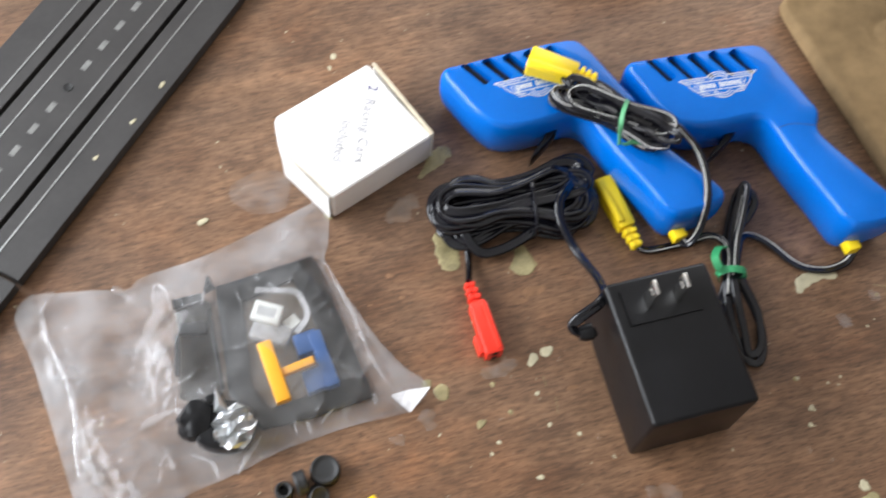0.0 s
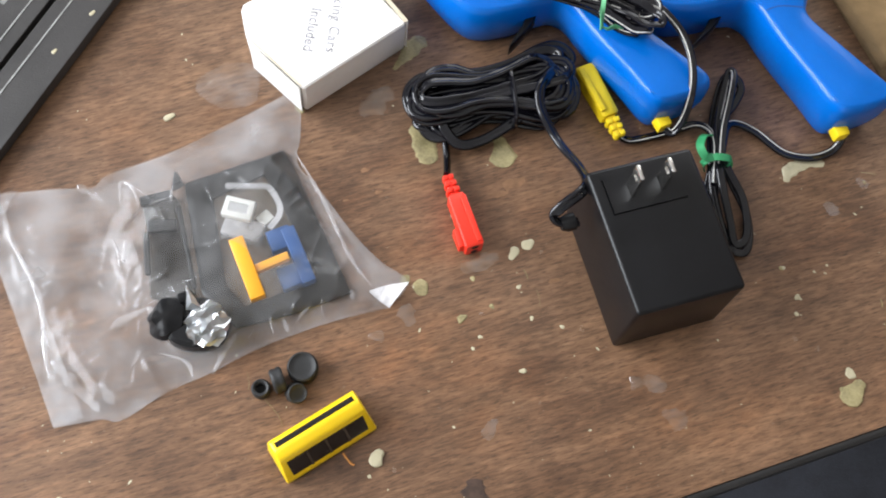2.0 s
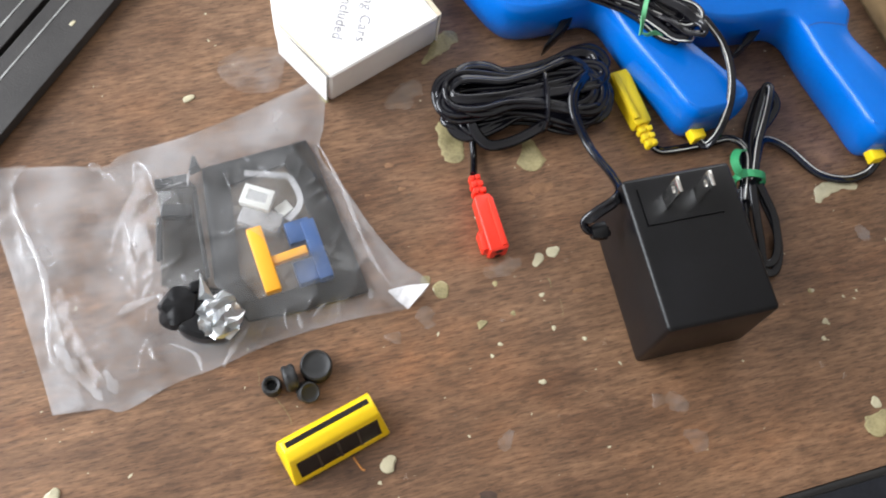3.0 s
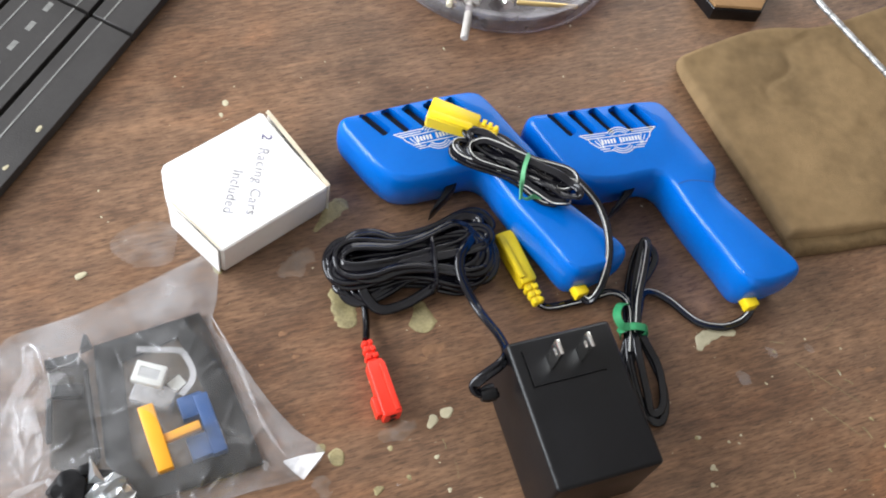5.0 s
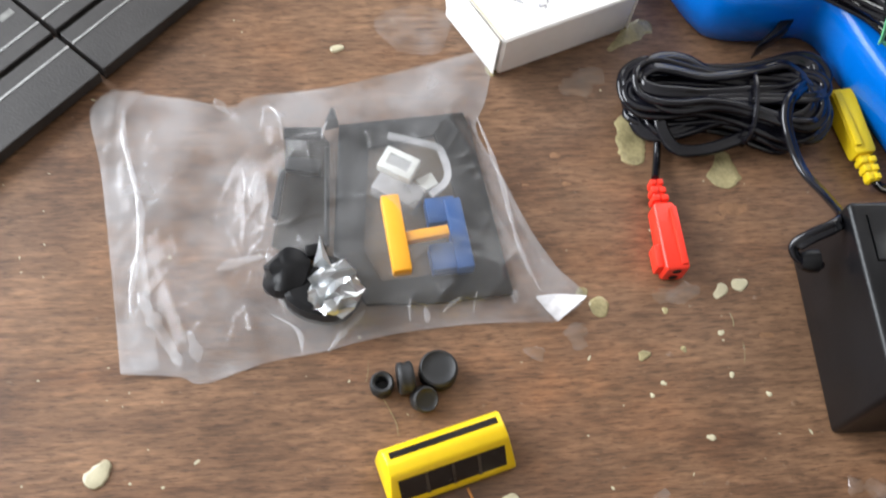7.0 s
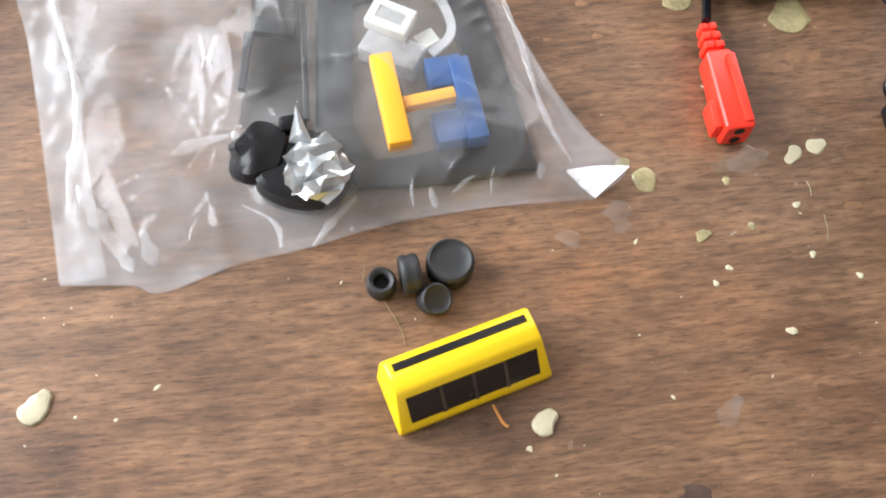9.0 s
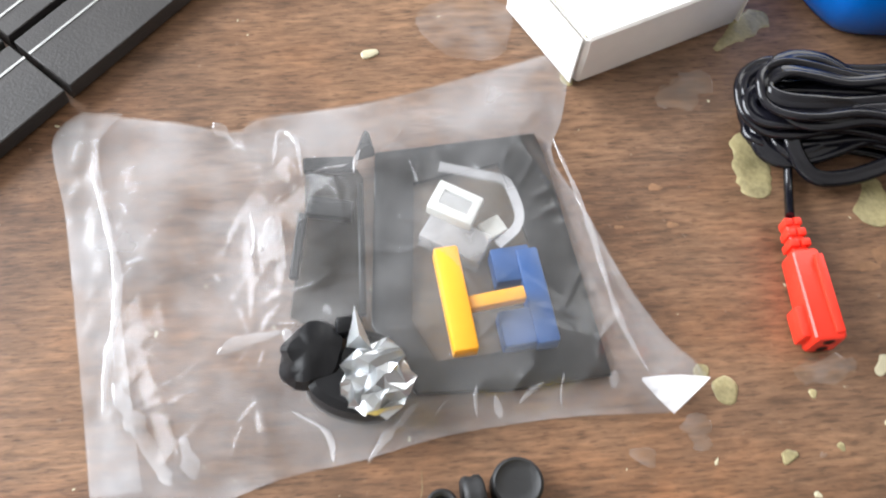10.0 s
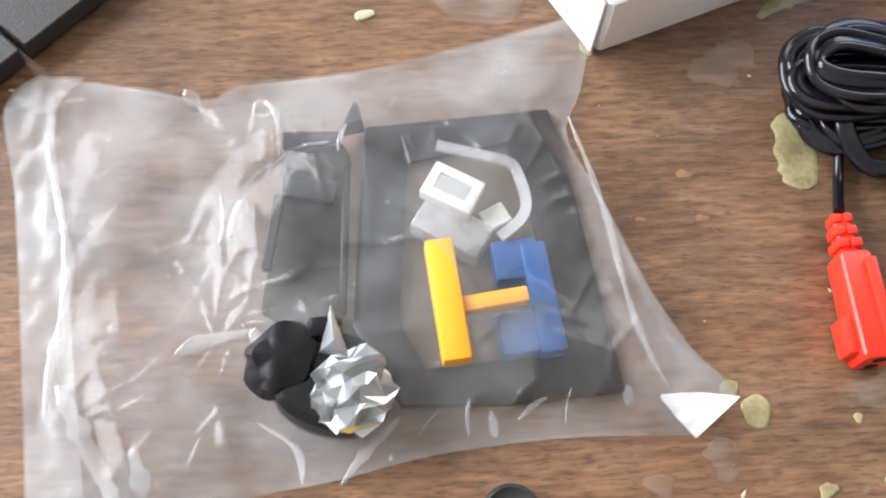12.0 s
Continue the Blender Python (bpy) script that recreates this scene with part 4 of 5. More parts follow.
film_ridge([(-94.6, 53.9), (-85.0, 51.9), (-81.1, 46.1)], 1.4, 4)
for k, (x, y, a) in enumerate(((-61.9, 67.5, 70), (-55.1, 70.9, 110), (-43.6, 77.3, 60), (-36.9, 80.7, 100), (-108.0, 112.4, 30), (-102.3, 116.3, 100), (-113.8, 104.6, 75))):
    c, s = math.cos(radians(a)), math.sin(radians(a))
    film_ridge([(x - 4 * c, y - 4 * s), (x - 0.4 * s, y + 0.4 * c), (x + 4 * c, y + 4 * s)], 0.6 + 0.25 * (k % 3), None if k > 3 else 3.2, 0.9)

# loose parts inside the bag
def outline_mm(*pts):
    return [Vector((x / 1000, y / 1000)) for x, y in pts]


frame_plate = thing("loop_support", -0.0657, 0.1055, 0.0006, "charcoal plastic frame piece inside the clear bag", "toy part")
OUTER = outline_mm((-101.3, 126.0), (-63.8, 146.7), (-58.4, 139.9), (-26.7, 88.6), (-48.4, 76.7), (-69.0, 68.1), (-85.0, 80.5))
INNER = outline_mm((-88.8, 121.1), (-70.0, 134.6), (-61.9, 124.1), (-41.1, 94.2), (-55.7, 83.7), (-67.3, 77.3), (-76.3, 85.1))
frame_bm = bmesh.new()
rings = [[frame_bm.verts.new((p.x + (q.x - p.x) * f, p.y + (q.y - p.y) * f, z)) for p, q in zip(OUTER, INNER)] for f, z in ((0.0, 0.0008), (0.0, 0.0020), (0.05, 0.0023), (0.35, 0.0025), (0.7, 0.0023), (0.95, 0.0023), (1.0, 0.0021), (1.0, 0.0008))]
for a, b in zip(rings, rings[1:] + rings[:1]):
    for k in range(len(OUTER)):
        frame_bm.faces.new((a[k], b[k], b[(k + 1) % len(OUTER)], a[(k + 1) % len(OUTER)]))
part("frame", frame_bm, PLATE, frame_plate, angle=30)
part("recessed_panel", layered(outline_mm((-89.8, 121.1), (-69.7, 135.6), (-61.3, 123.7), (-40.7, 93.5), (-56.1, 82.6), (-67.9, 76.0), (-77.0, 84.4)), [(0.0009, -0.0004), (0.0017, -0.0004)]), SMOKE, frame_plate, "smoky see-through panel")
part("peg", layered(outline_mm((-105.2, 121.7), (-105.7, 128.6), (-103.8, 128.9), (-100.9, 124.7)), [(0.002, 0.0004), (0.003, 0), (0.006, 0.0002), (0.0075, 0.0008)]), PLATE, frame_plate)
side_plate = thing("bracket", -0.1052, 0.1007, 0.0006, "smoky grey plastic bracket inside the clear bag", "toy part")
part("plate", layered(outline_mm((-116.7, 115.7), (-105.5, 120.7), (-101.1, 117.2), (-87.3, 80.2), (-91.7, 74.3), (-104.2, 75.9), (-108.0, 89.8), (-110.9, 101.8)), [(0.0008, 0.0003), (0.0012, 0), (0.0030, 0), (0.0036, 0.0006)]), SMOKE_DARK, side_plate, angle=30)
part("crosspiece", box_bm(along(-105.5, 105.2, 4.6, 10, 2.2), 0.0115, 0.0052, 0.003, 0.0006, 2), PLATE, side_plate)
part("side_rib", box_bm(along(-94.2, 97.9, 4.6, 14.6, -36), 0.036, 0.0016, 0.0022, 0.0004, 1), PLATE, side_plate)
part("side_rib", box_bm(along(-109.0, 92.9, 4.6, 6, -22), 0.018, 0.0022, 0.002, 0.0004, 1), PLATE, side_plate)
part("top_rib", box_bm(along(-110.5, 116.9, 4.6, 11, 4.8), 0.013, 0.0042, 0.002, 0.0004, 1), PLATE, side_plate)

t_piece = thing("t_connector", -0.0638, 0.0909, 0.0064, "orange plastic T-shaped connector inside the clear bag", "toy part")
part("bar", box_bm(along(-67.5, 89.8, 11.4, 14.5, -25.3), 0.0266, 0.0060, 0.0052, 0.0007, 2), ORANGE, t_piece)
part("stem", box_bm(along(-58.6, 93.8, 10.6, 11.5, 7.2), 0.0142, 0.0034, 0.0036, 0.0005, 2), ORANGE, t_piece)
blue_piece = thing("blue_clip", -0.0532, 0.0997, 0.0009, "dark blue plastic clip inside the clear bag", "toy part")
part("spine", box_bm(along(-49.6, 100.2, 4.2, 13.5, -23), 0.0250, 0.0056, 0.0064, 0.0006, 2), BLUE_PART, blue_piece)
for x, y in ((-57.8, 106.1), (-50.9, 91.1)):
    part("lug", box_bm(along(x, y, 4.0, 11.5, 6.6), 0.0098, 0.0092, 0.0058, 0.0006, 2), BLUE_PART, blue_piece)
lamp = thing("clear_block", -0.0744, 0.1124, 0.001, "clear and white plastic block inside the clear bag", "toy part")
window = carved(box_bm(along(-75.9, 115.1, 8.8, 11.7, -1.2), 0.0122, 0.0086, 0.0040, 0.0006, 2), [box_bm(along(-75.9, 115.2, 11, 11.7, -1.2), 0.0078, 0.0042, 0.006)])
part("top", window, CLEAR_WHITE, lamp, "white open frame")
part("window", box_bm(along(-75.9, 115.2, 9.0, 11.7, -1.2), 0.0078, 0.0042, 0.0024), CHROME, lamp, "shiny insert")
part("body", box_bm(along(-73.2, 108.1, 4.2, 17, -2.4), 0.0165, 0.0088, 0.0064, 0.0008, 2), CLEAR_PART, lamp)
part("tab", box_bm(along(-65.3, 113.9, 6.0, 4, 5), 0.006, 0.0052, 0.0016, 0.0004, 1), CLEAR_WHITE, lamp)
arc = thing("white_hook", -0.0657, 0.1221, 0.006, "thin translucent white plastic hook inside the clear bag", "toy part")
part("hook", sweep(catmull([mm(*p) for p in ((-83.5, 125.2, 7.2), (-74.4, 126.4, 7.2), (-67.3, 127.2, 7.2), (-64.2, 125.2, 7.2), (-60.3, 119.6, 7.2), (-59.9, 114.9, 7.4), (-62.6, 109.1, 8))], 8), [(-0.0012, -0.0005), (0.0012, -0.0005), (0.0012, 0.0005), (-0.0012, 0.0005)]), CLEAR_PART, arc)
lump = thing("motor_housing", -0.0888, 0.0685, 0.004, "rounded black plastic housing inside the clear bag", "toy part")
housing = lathe([(0.0, 0.0), (0.0074, 0.0), (0.0084, 0.002), (0.0082, 0.0055), (0.0066, 0.0085), (0.0036, 0.0100), (0.0, 0.0103)], pose(-0.0931, 0.0670, 0.0038, 8, -6, 0), 30)
for v in housing.verts:
    v.co += Vector((noise.noise(v.co * 160), noise.noise(v.co * 160 + Vector((7, 0, 0))), 0.7 * noise.noise(v.co * 220 + Vector((0, 9, 0))))) * 0.0022
part("housing", housing, BLACK, lump, angle=24)
part("boss", box_bm(pose(-0.0886, 0.0751, 0.0125, 15, 0, 30), 0.006, 0.004, 0.005, 0.001, 2), BLACK, lump)
part("shoe", layered(chaikin(outline_mm((-94.6, 73.4), (-79.2, 78.2), (-69.6, 70.5), (-72.5, 57.8), (-85.0, 54.9), (-94.6, 58.8)), 2), [(0.003, 0.001), (0.004, 0.0), (0.0105, 0.0005), (0.012, 0.0022)]), BLACK, lump)


def crumple(cx, cy, z, rx, ry, h, seed):
    """A crumpled silver scrap: a faceted, folded sheet with thickness."""
    rnd = random.Random(seed)
    bm = bmesh.new()
    n = 9
    rows = []
    for j in range(n):
        row = []
        for i in range(n):
            a, b = (i / (n - 1) - 0.5) * 2, (j / (n - 1) - 0.5) * 2
            x, y = cx + rx * a * math.sqrt(1 - b * b / 2) + rnd.uniform(-1.1, 1.1), cy + ry * b * math.sqrt(1 - a * a / 2) + rnd.uniform(-1.1, 1.1)
            row.append(bm.verts.new((x / 1000, y / 1000, (z + h * (1 - 0.7 * (a * a + b * b)) + rnd.uniform(-1.9, 1.9)) / 1000)))
        rows.append(row)
    for j in range(n - 1):
        for i in range(n - 1):
            bm.faces.new((rows[j][i], rows[j][i + 1], rows[j + 1][i + 1]))
            bm.faces.new((rows[j][i], rows[j + 1][i + 1], rows[j + 1][i]))
    bmesh.ops.solidify(bm, geom=bm.faces[:], thickness=0.0003)
    return bm


# Added silver scrap and shard in place of the film's bright reflection.
foil = thing("film_glint_scrap", -0.0763, 0.0665, 0.008, "added crumpled silver scrap standing for the bag film's bright reflection", "foil")
part("sheet", crumple(-77.8, 64.6, 13.0, 8.0, 9.0, 5.0, 3), GLINT_SILVER, foil, angle=12)
shard = bmesh.new()
tip, left, right, peak = [shard.verts.new(mm(*p)) for p in ((-88.6, 79.0, 15.5), (-87.0, 69.6, 13.5), (-80.8, 70.6, 14.5), (-84.6, 71.8, 18.0))]
for face in ((tip, left, peak), (tip, peak, right), (left, right, peak)):
    shard.faces.new(face)
bmesh.ops.solidify(shard, geom=shard.faces[:], thickness=0.0002)
part("sheet_fold", shard, GLINT_SILVER, foil, angle=12)

# ---- loose tyres ----
TYRES = [(-55.0, 43.8, 0.0, 0, 0, 3.7, 5.4, 1.9), (-48.9, 47.6, 5.0, 90, 120, 5.0, 5.0, 1.9), (-40.6, 54.0, 0.0, 0, 0, 6.0, 6.0, 0.0), (-42.6, 44.6, 0.6, 26, 60, 4.0, 5.4, 0.0)]
for k, (x, y, z, tip, turn, r, h, hole) in enumerate(TYRES):
    r, h, hole = r / 1000, h / 1000, hole / 1000
    label = ("small black rubber tyre with a hub hole on the table", "small black rubber tyre standing on its tread", "large black rubber tyre lying flat, dished face up", "small black rubber tyre lying tilted against the large one")[k]
    ob = thing("tyre", x / 1000, y / 1000, 0, label, "tyre", "loose tyres")
    m = pose(x / 1000, y / 1000, z / 1000, 0, 0, turn) @ pose(0, 0, 0, tip, 0, 0)
    if tip > 80:
        m = m @ pose(0, 0, -h / 2)
    if hole:
        prof = [(hole, 0.0004), (r * 0.82, 0.0), (r * 0.97, 0.0005), (r, 0.0016), (r * 0.93, h * 0.5), (r, h - 0.0016), (r * 0.97, h - 0.0005), (r * 0.82, h), (hole * 1.15, h - 0.0003), (hole, h - 0.001), (hole, 0.0004)]
    else:
        prof = [(0.0, 0.0), (r * 0.88, 0.0), (r, 0.0009), (r, h - 0.001), (r * 0.95, h - 0.0002), (r * 0.86, h), (r * 0.78, h - 0.0005), (r * 0.45, h - 0.0007), (0.0, h - 0.0007)]
    part("rubber", lathe(prof, m, 32), RUBBER, ob, angle=50)
    # A black disc partway up paints the shade inside the hub hole.
    if hole:
        part("hub_hole_disc", lathe([(0.0, h * 0.3), (hole * 1.02, h * 0.3)], m, 20), RECESS_BLACK, ob, "black disc standing for the shade in the hub hole")
    shift(ob, 0.0, 1.5)

# ---- yellow toy car body ----
CAR_DIR, CAR_SIDE = Vector((0.772, 0.636)), Vector((0.636, -0.772))
car = thing("toy_car_body", -0.0285, 0.0272, 0, "bright yellow plastic toy car body with black windows on the table", "toy car")


def car_prism(section, a0, a1, lean=0.0):
    """A bar along the car from a0 to a1 (mm) with a (side, height) section; the ends lean inwards with height."""
    bm = bmesh.new()
    rings = []
    for a, sgn in ((a0, 1), (a1, -1)):
        ring = []
        for s, z in section:
            p = Vector((-28.5, 27.2)) + CAR_DIR * (a + sgn * lean * z) + CAR_SIDE * s
            ring.append(bm.verts.new(mm(p.x, p.y, z)))
        rings.append(ring)
    n = len(section)
    for i in range(n):
        bm.faces.new((rings[0][i], rings[0][(i + 1) % n], rings[1][(i + 1) % n], rings[1][i]))
    bm.faces.new(rings[0][::-1])
    bm.faces.new(rings[1])
    return bm


SECTION = [(-8.2, 0.2), (-8.8, 8.5), (-7.6, 12.4), (-2.6, 14.0), (0.8, 13.2), (7.5, 2.6), (7.5, 0.2)]
hull = car_prism(SECTION, -19.6, 19.8, 0.12)
bmesh.ops.bevel(hull, geom=hull.edges[:], offset=0.0008, segments=2, profile=0.5, affect="EDGES")


def car_pose(a, s, z, tilt):
    p = Vector((-28.5, 27.2)) + CAR_DIR * a + CAR_SIDE * s
    return along(p.x, p.y, z, CAR_DIR.x, CAR_DIR.y, rx=tilt)


side_tilt = math.degrees(math.atan2(10.6, 6.7))
big_cut = box_bm(car_pose(0.3, 4.25, 7.8, side_tilt), 0.0326, 0.0082, 0.0024)
slot_cut = box_bm(car_pose(0.2, -5.1, 13.2, -17.7), 0.0330, 0.0022, 0.0026)
part("shell", carved(hull, [big_cut, slot_cut]), CAR_YELLOW, car, angle=30)
win = part("side_window", box_bm(car_pose(0.3, 3.75, 7.4, side_tilt), 0.0324, 0.0080, 0.0012), GLASS_BLACK, car, "black side window strip")
for a in (-6.4, 0.3, 6.9):
    part("window_pillar", box_bm(car_pose(a * 1.2, 4.15, 7.7, side_tilt), 0.0009, 0.0079, 0.0011), PILLAR, win, "thin dark pillar")
part("roof_window", box_bm(car_pose(0.2, -5.0, 12.7, -17.7), 0.0328, 0.0021, 0.0012), GLASS_BLACK, car, "narrow black roof window")
for s in (-1, 1):
    part("bumper", box_bm(car_pose(s * 18.7, 3.4, 2.2, 0), 0.0012, 0.0075, 0.003, 0.0004, 1), CAR_YELLOW, car)

shift(car, -0.3, 2.4)

# ---- suede pouch and the things on it ----
pouch = thing("suede_cloth", 0.205, 0.285, 0, "folded brown suede leather cloth lying on the table", "leather cloth")


def pad(z, amp, seed, edge):
    def height(x, y, u, v):
        e = min(u, 1 - u, v, 1 - v)
        k = min(1.0, e / edge)
        return z * (0.35 + 0.65 * math.sqrt(max(0.0, 1 - (1 - k) ** 2))) + k * amp * (noise.noise(Vector((x * 0.022, y * 0.022, seed))) + 0.45 * noise.noise(Vector((x * 0.07, y * 0.07, seed + 3))) - 0.8 * max(0.0, 0.16 - abs(noise.noise(Vector((x * 0.016 + 0.4 * noise.noise(Vector((x * 0.05, y * 0.05, 1))), y * 0.016, seed + 7))))) / 0.16)
    return height


part("lower_fold", coons([(193, 213.5), (215, 220), (240, 228.5), (300, 246)], [(139, 317), (180, 343), (217, 354), (262, 382)], [(193, 213.5), (180, 238), (158, 277), (139, 317)], [(300, 246), (285, 310), (262, 382)], 50, 50, pad(4.2, 0.5, 2, 0.02), skirt=0.3), SUEDE_EDGE, pouch, "darker lower fold", angle=60)
part("upper_fold", coons([(190, 220.5), (214, 226.5), (240, 235), (298, 252)], [(138.5, 313), (143, 320), (181, 344), (217, 354.5), (260, 380)], [(190, 220.5), (178, 240), (156, 277), (140, 306), (138.5, 313)], [(298, 252), (284, 310), (260, 380)], 80, 80, pad(8.6, 1.1, 5, 0.035), skirt=3.2), SUEDE, pouch, "worn suede face", angle=60)

shift(pouch, 3.0, 4.0)

rod = thing("silver_rod", 0.228, 0.333, 0.009, "thin dull silver rod with a brass tip on suede cloth", "metal rod")
ROD_A, ROD_B = Vector((0.2000, 0.3910, 0.0112)), Vector((0.2585, 0.3185, 0.0112))
rod_dir = (ROD_B - ROD_A).normalized()
rod_pose = look(ROD_A, ROD_B) @ pose(0, 0, 0, 180, 0, 0)
ln = (ROD_B - ROD_A).length
prof = [(0.0, 0.0), (0.0014, 0.0), (0.0017, 0.0006)]
for i in range(9):
    a = ln * (i + 0.5) / 9
    prof += [(0.00172, a - 0.0022), (0.00162, a + 0.0010), (0.00148, a + 0.0014), (0.00166, a + 0.0018)]
prof += [(0.0013, ln), (0.0, ln)]
part("shaft", lathe(prof, rod_pose, 18), ROD_STEEL, rod, "dull ribbed steel shaft", angle=40)
part("collar", sweep([ROD_B, ROD_B + rod_dir * 0.003], circle(0.0018, 14)), BLACK, rod, "dark collar")
part("tip", sweep([ROD_B + rod_dir * 0.003, ROD_B + rod_dir * 0.0085], circle(0.0011, 12)), BRASS, rod, "brass tip")

# ---- dish of bits at the far side ----
dish = thing("plastic_dish", 0.046, 0.376, 0, "round clear grey plastic dish with small tool bits", "dish")
DISH_R = 1.14
part("rim", lathe([(r * DISH_R, z) for r, z in ((0.046, 0.0), (0.055, 0.0), (0.0578, 0.002), (0.0582, 0.012), (0.0574, 0.0136), (0.0545, 0.0132), (0.0535, 0.011), (0.052, 0.0035), (0.046, 0.0024), (0.046, 0.0))], pose(0.046, 0.384, 0), 64), DISH, dish, "clear grey rounded rim", angle=60)
part("base", lathe([(r * DISH_R, z) for r, z in ((0.0, 0.0006), (0.0462, 0.0006), (0.0462, 0.0022), (0.0, 0.0022))], pose(0.046, 0.384, 0), 64), DISH, dish)
shift(dish, -2.0, 1.0)


def stick(name, a, b, r, material, label, category):
    """A round bit from a to b (mm) with a chamfered end."""
    p, q = mm(*a), mm(*b)
    m = look(p, q) @ pose(0, 0, 0, 180, 0, 0)
    ln = (q - p).length
    ob = thing(name, p.x, p.y, 0.0025, label, category, "bits in the dish")
    part("shank", lathe([(0.0, 0.0), (r * 0.8, 0.0), (r, r * 0.3), (r, ln - r * 0.3), (r * 0.8, ln), (0.0, ln)], m, 16), material, ob)
    return shift(ob, 1.2, -1.0)


stick("tool_bit", (33, 352, 8), (30.4, 303.5, 13.5), 0.0019, GREY_TUBE, "thin grey plastic tube resting over the dish rim", "tool bit")
stick("tool_bit", (34, 356, 8), (32.6, 328, 12), 0.0044, GREY_TUBE, "thick grey plastic barrel in the dish", "tool bit")
stick("tool_bit", (22.5, 352, 7), (21.5, 322.5, 13), 0.0017, CREAM_TUBE, "cream plastic tube leaning on the dish rim", "tool bit")
stick("tool_bit", (12, 346, 6), (24, 327, 9), 0.0022, BRASS, "short brass bit in the dish", "tool bit")
stick("tool_bit", (46, 350, 6), (51, 332, 10), 0.0034, METAL, "shiny steel socket in the dish", "tool bit")
stick("tool_bit", (55, 334, 11), (86, 338, 11), 0.0012, BRASS, "long brass needle in the dish", "tool bit")

block = thing("wood_block", 0.168, 0.38, 0, "dark-sided block with a tan wooden top", "block")
ring = [Vector((x / 1000, y / 1000)) for x, y in ((148, 362), (156.5, 350), (182.5, 353.6), (188, 366), (191, 425), (150, 420))]
part("side", layered(ring, [(0.0, 0.0004), (0.0006, 0), (0.0078, 0), (0.0082, 0.0004)]), BLACK, block, "dark grey side")
part("top", layered(ring, [(0.0082, 0.0012), (0.0086, 0.001), (0.0098, 0.0014), (0.01, 0.002)]), TAN, block, "tan wooden top")

shift(block, 4.0, 4.6)

# ---- dried glue and marks on the table ----
def smear(line, h, wobble, seed):
    """A low dome along a line of (x, y, r) in mm with uneven, rounded edges."""
    d0 = (Vector(line[0][:2]) - Vector(line[1][:2])).normalized()
    d1 = (Vector(line[-1][:2]) - Vector(line[-2][:2])).normalized()
    ctl = []
    for k in (0.98, 0.75, 0.35):
        ctl.append((line[0][0] + d0.x * line[0][2] * k, line[0][1] + d0.y * line[0][2] * k, line[0][2] * math.sqrt(1 - k * k)))
    ctl += list(line)
    for k in (0.35, 0.75, 0.98):
        ctl.append((line[-1][0] + d1.x * line[-1][2] * k, line[-1][1] + d1.y * line[-1][2] * k, line[-1][2] * math.sqrt(1 - k * k)))
    path = catmull([Vector(c) for c in ctl], 5)
    bm = bmesh.new()
    rows = []
    n = len(path)
    for i, p in enumerate(path):
        a, b = path[max(i - 1, 0)], path[min(i + 1, n - 1)]
        d = Vector((b.x - a.x, b.y - a.y)).normalized()
        sd = Vector((-d.y, d.x))
        row = []
        for f, z in ((-1.0, 0.02), (-0.9, 0.7), (-0.6, 1.0), (0.0, 0.9), (0.6, 1.0), (0.9, 0.7), (1.0, 0.02)):
            w = max(p.z, 0.05) * (1 + wobble * 1.3 * noise.noise(Vector((p.x * 0.45 + sd.x * f, p.y * 0.45 + sd.y * f, seed + 0.5))))
            q = Vector((p.x, p.y)) + sd * w * f
            row.append(bm.verts.new(mm(q.x, q.y, 0.03 + h * z * min(1.0, p.z / 1.2))))
        rows.append(row)
    for a, b in zip(rows, rows[1:]):
        for k in range(6):
            bm.faces.new((a[k], b[k], b[k + 1], a[k + 1]))
    return bm


def blob(pts, h, material, label, category="glue drip", wobble=0.25, seed=0, name="glue_drip", lift=0.0):
    """A dried drip: a low dome over one or more overlapping rounds (x, y, r in mm)."""
    rnd = random.Random(seed)
    bms = []
    if len(pts) > 1:
        far = max(((p, q) for p in pts for q in pts), key=lambda pq: math.hypot(pq[0][0] - pq[1][0], pq[0][1] - pq[1][1]))
        run = Vector((far[1][0] - far[0][0], far[1][1] - far[0][1]))
        line = sorted(pts, key=lambda p: p[0] * run.x + p[1] * run.y)
        bms.append(smear(line, h, wobble, seed))
    for x, y, r in (pts if len(pts) == 1 else ()):
        ph = [rnd.uniform(0, 6.28) for _ in range(4)]
        n = 26
        bm = bmesh.new()
        rings = []
        for f, z in ((1.0, 0.02), (0.93, 0.7), (0.72, 1.0), (0.4, 0.92)):
            rings.append([bm.verts.new(((x + r * f * math.cos(a) * (1 + wobble * (0.5 * math.sin(2 * a + ph[0]) + 0.35 * math.sin(3 * a + ph[1]) + 0.25 * math.sin(5 * a + ph[2])))) / 1000,
                                        (y + r * f * math.sin(a) * (1 + wobble * (0.5 * math.sin(2 * a + ph[0]) + 0.35 * math.sin(3 * a + ph[1]) + 0.25 * math.sin(5 * a + ph[2])))) / 1000,
                                        0.00003 + h / 1000 * z)) for a in [2 * math.pi * k / n for k in range(n)]])
        for p, q in zip(rings, rings[1:]):
            for k in range(n):
                bm.faces.new((p[k], p[(k + 1) % n], q[(k + 1) % n], q[k]))
        bm.faces.new(rings[-1])
        bms.append(bm)
    drop = join_bm(*bms)
    bmesh.ops.translate(drop, verts=drop.verts[:], vec=(0, 0, lift))
    ob = part(name, drop, material)
    return tagged(ob, label, category, "dried drips on the table")


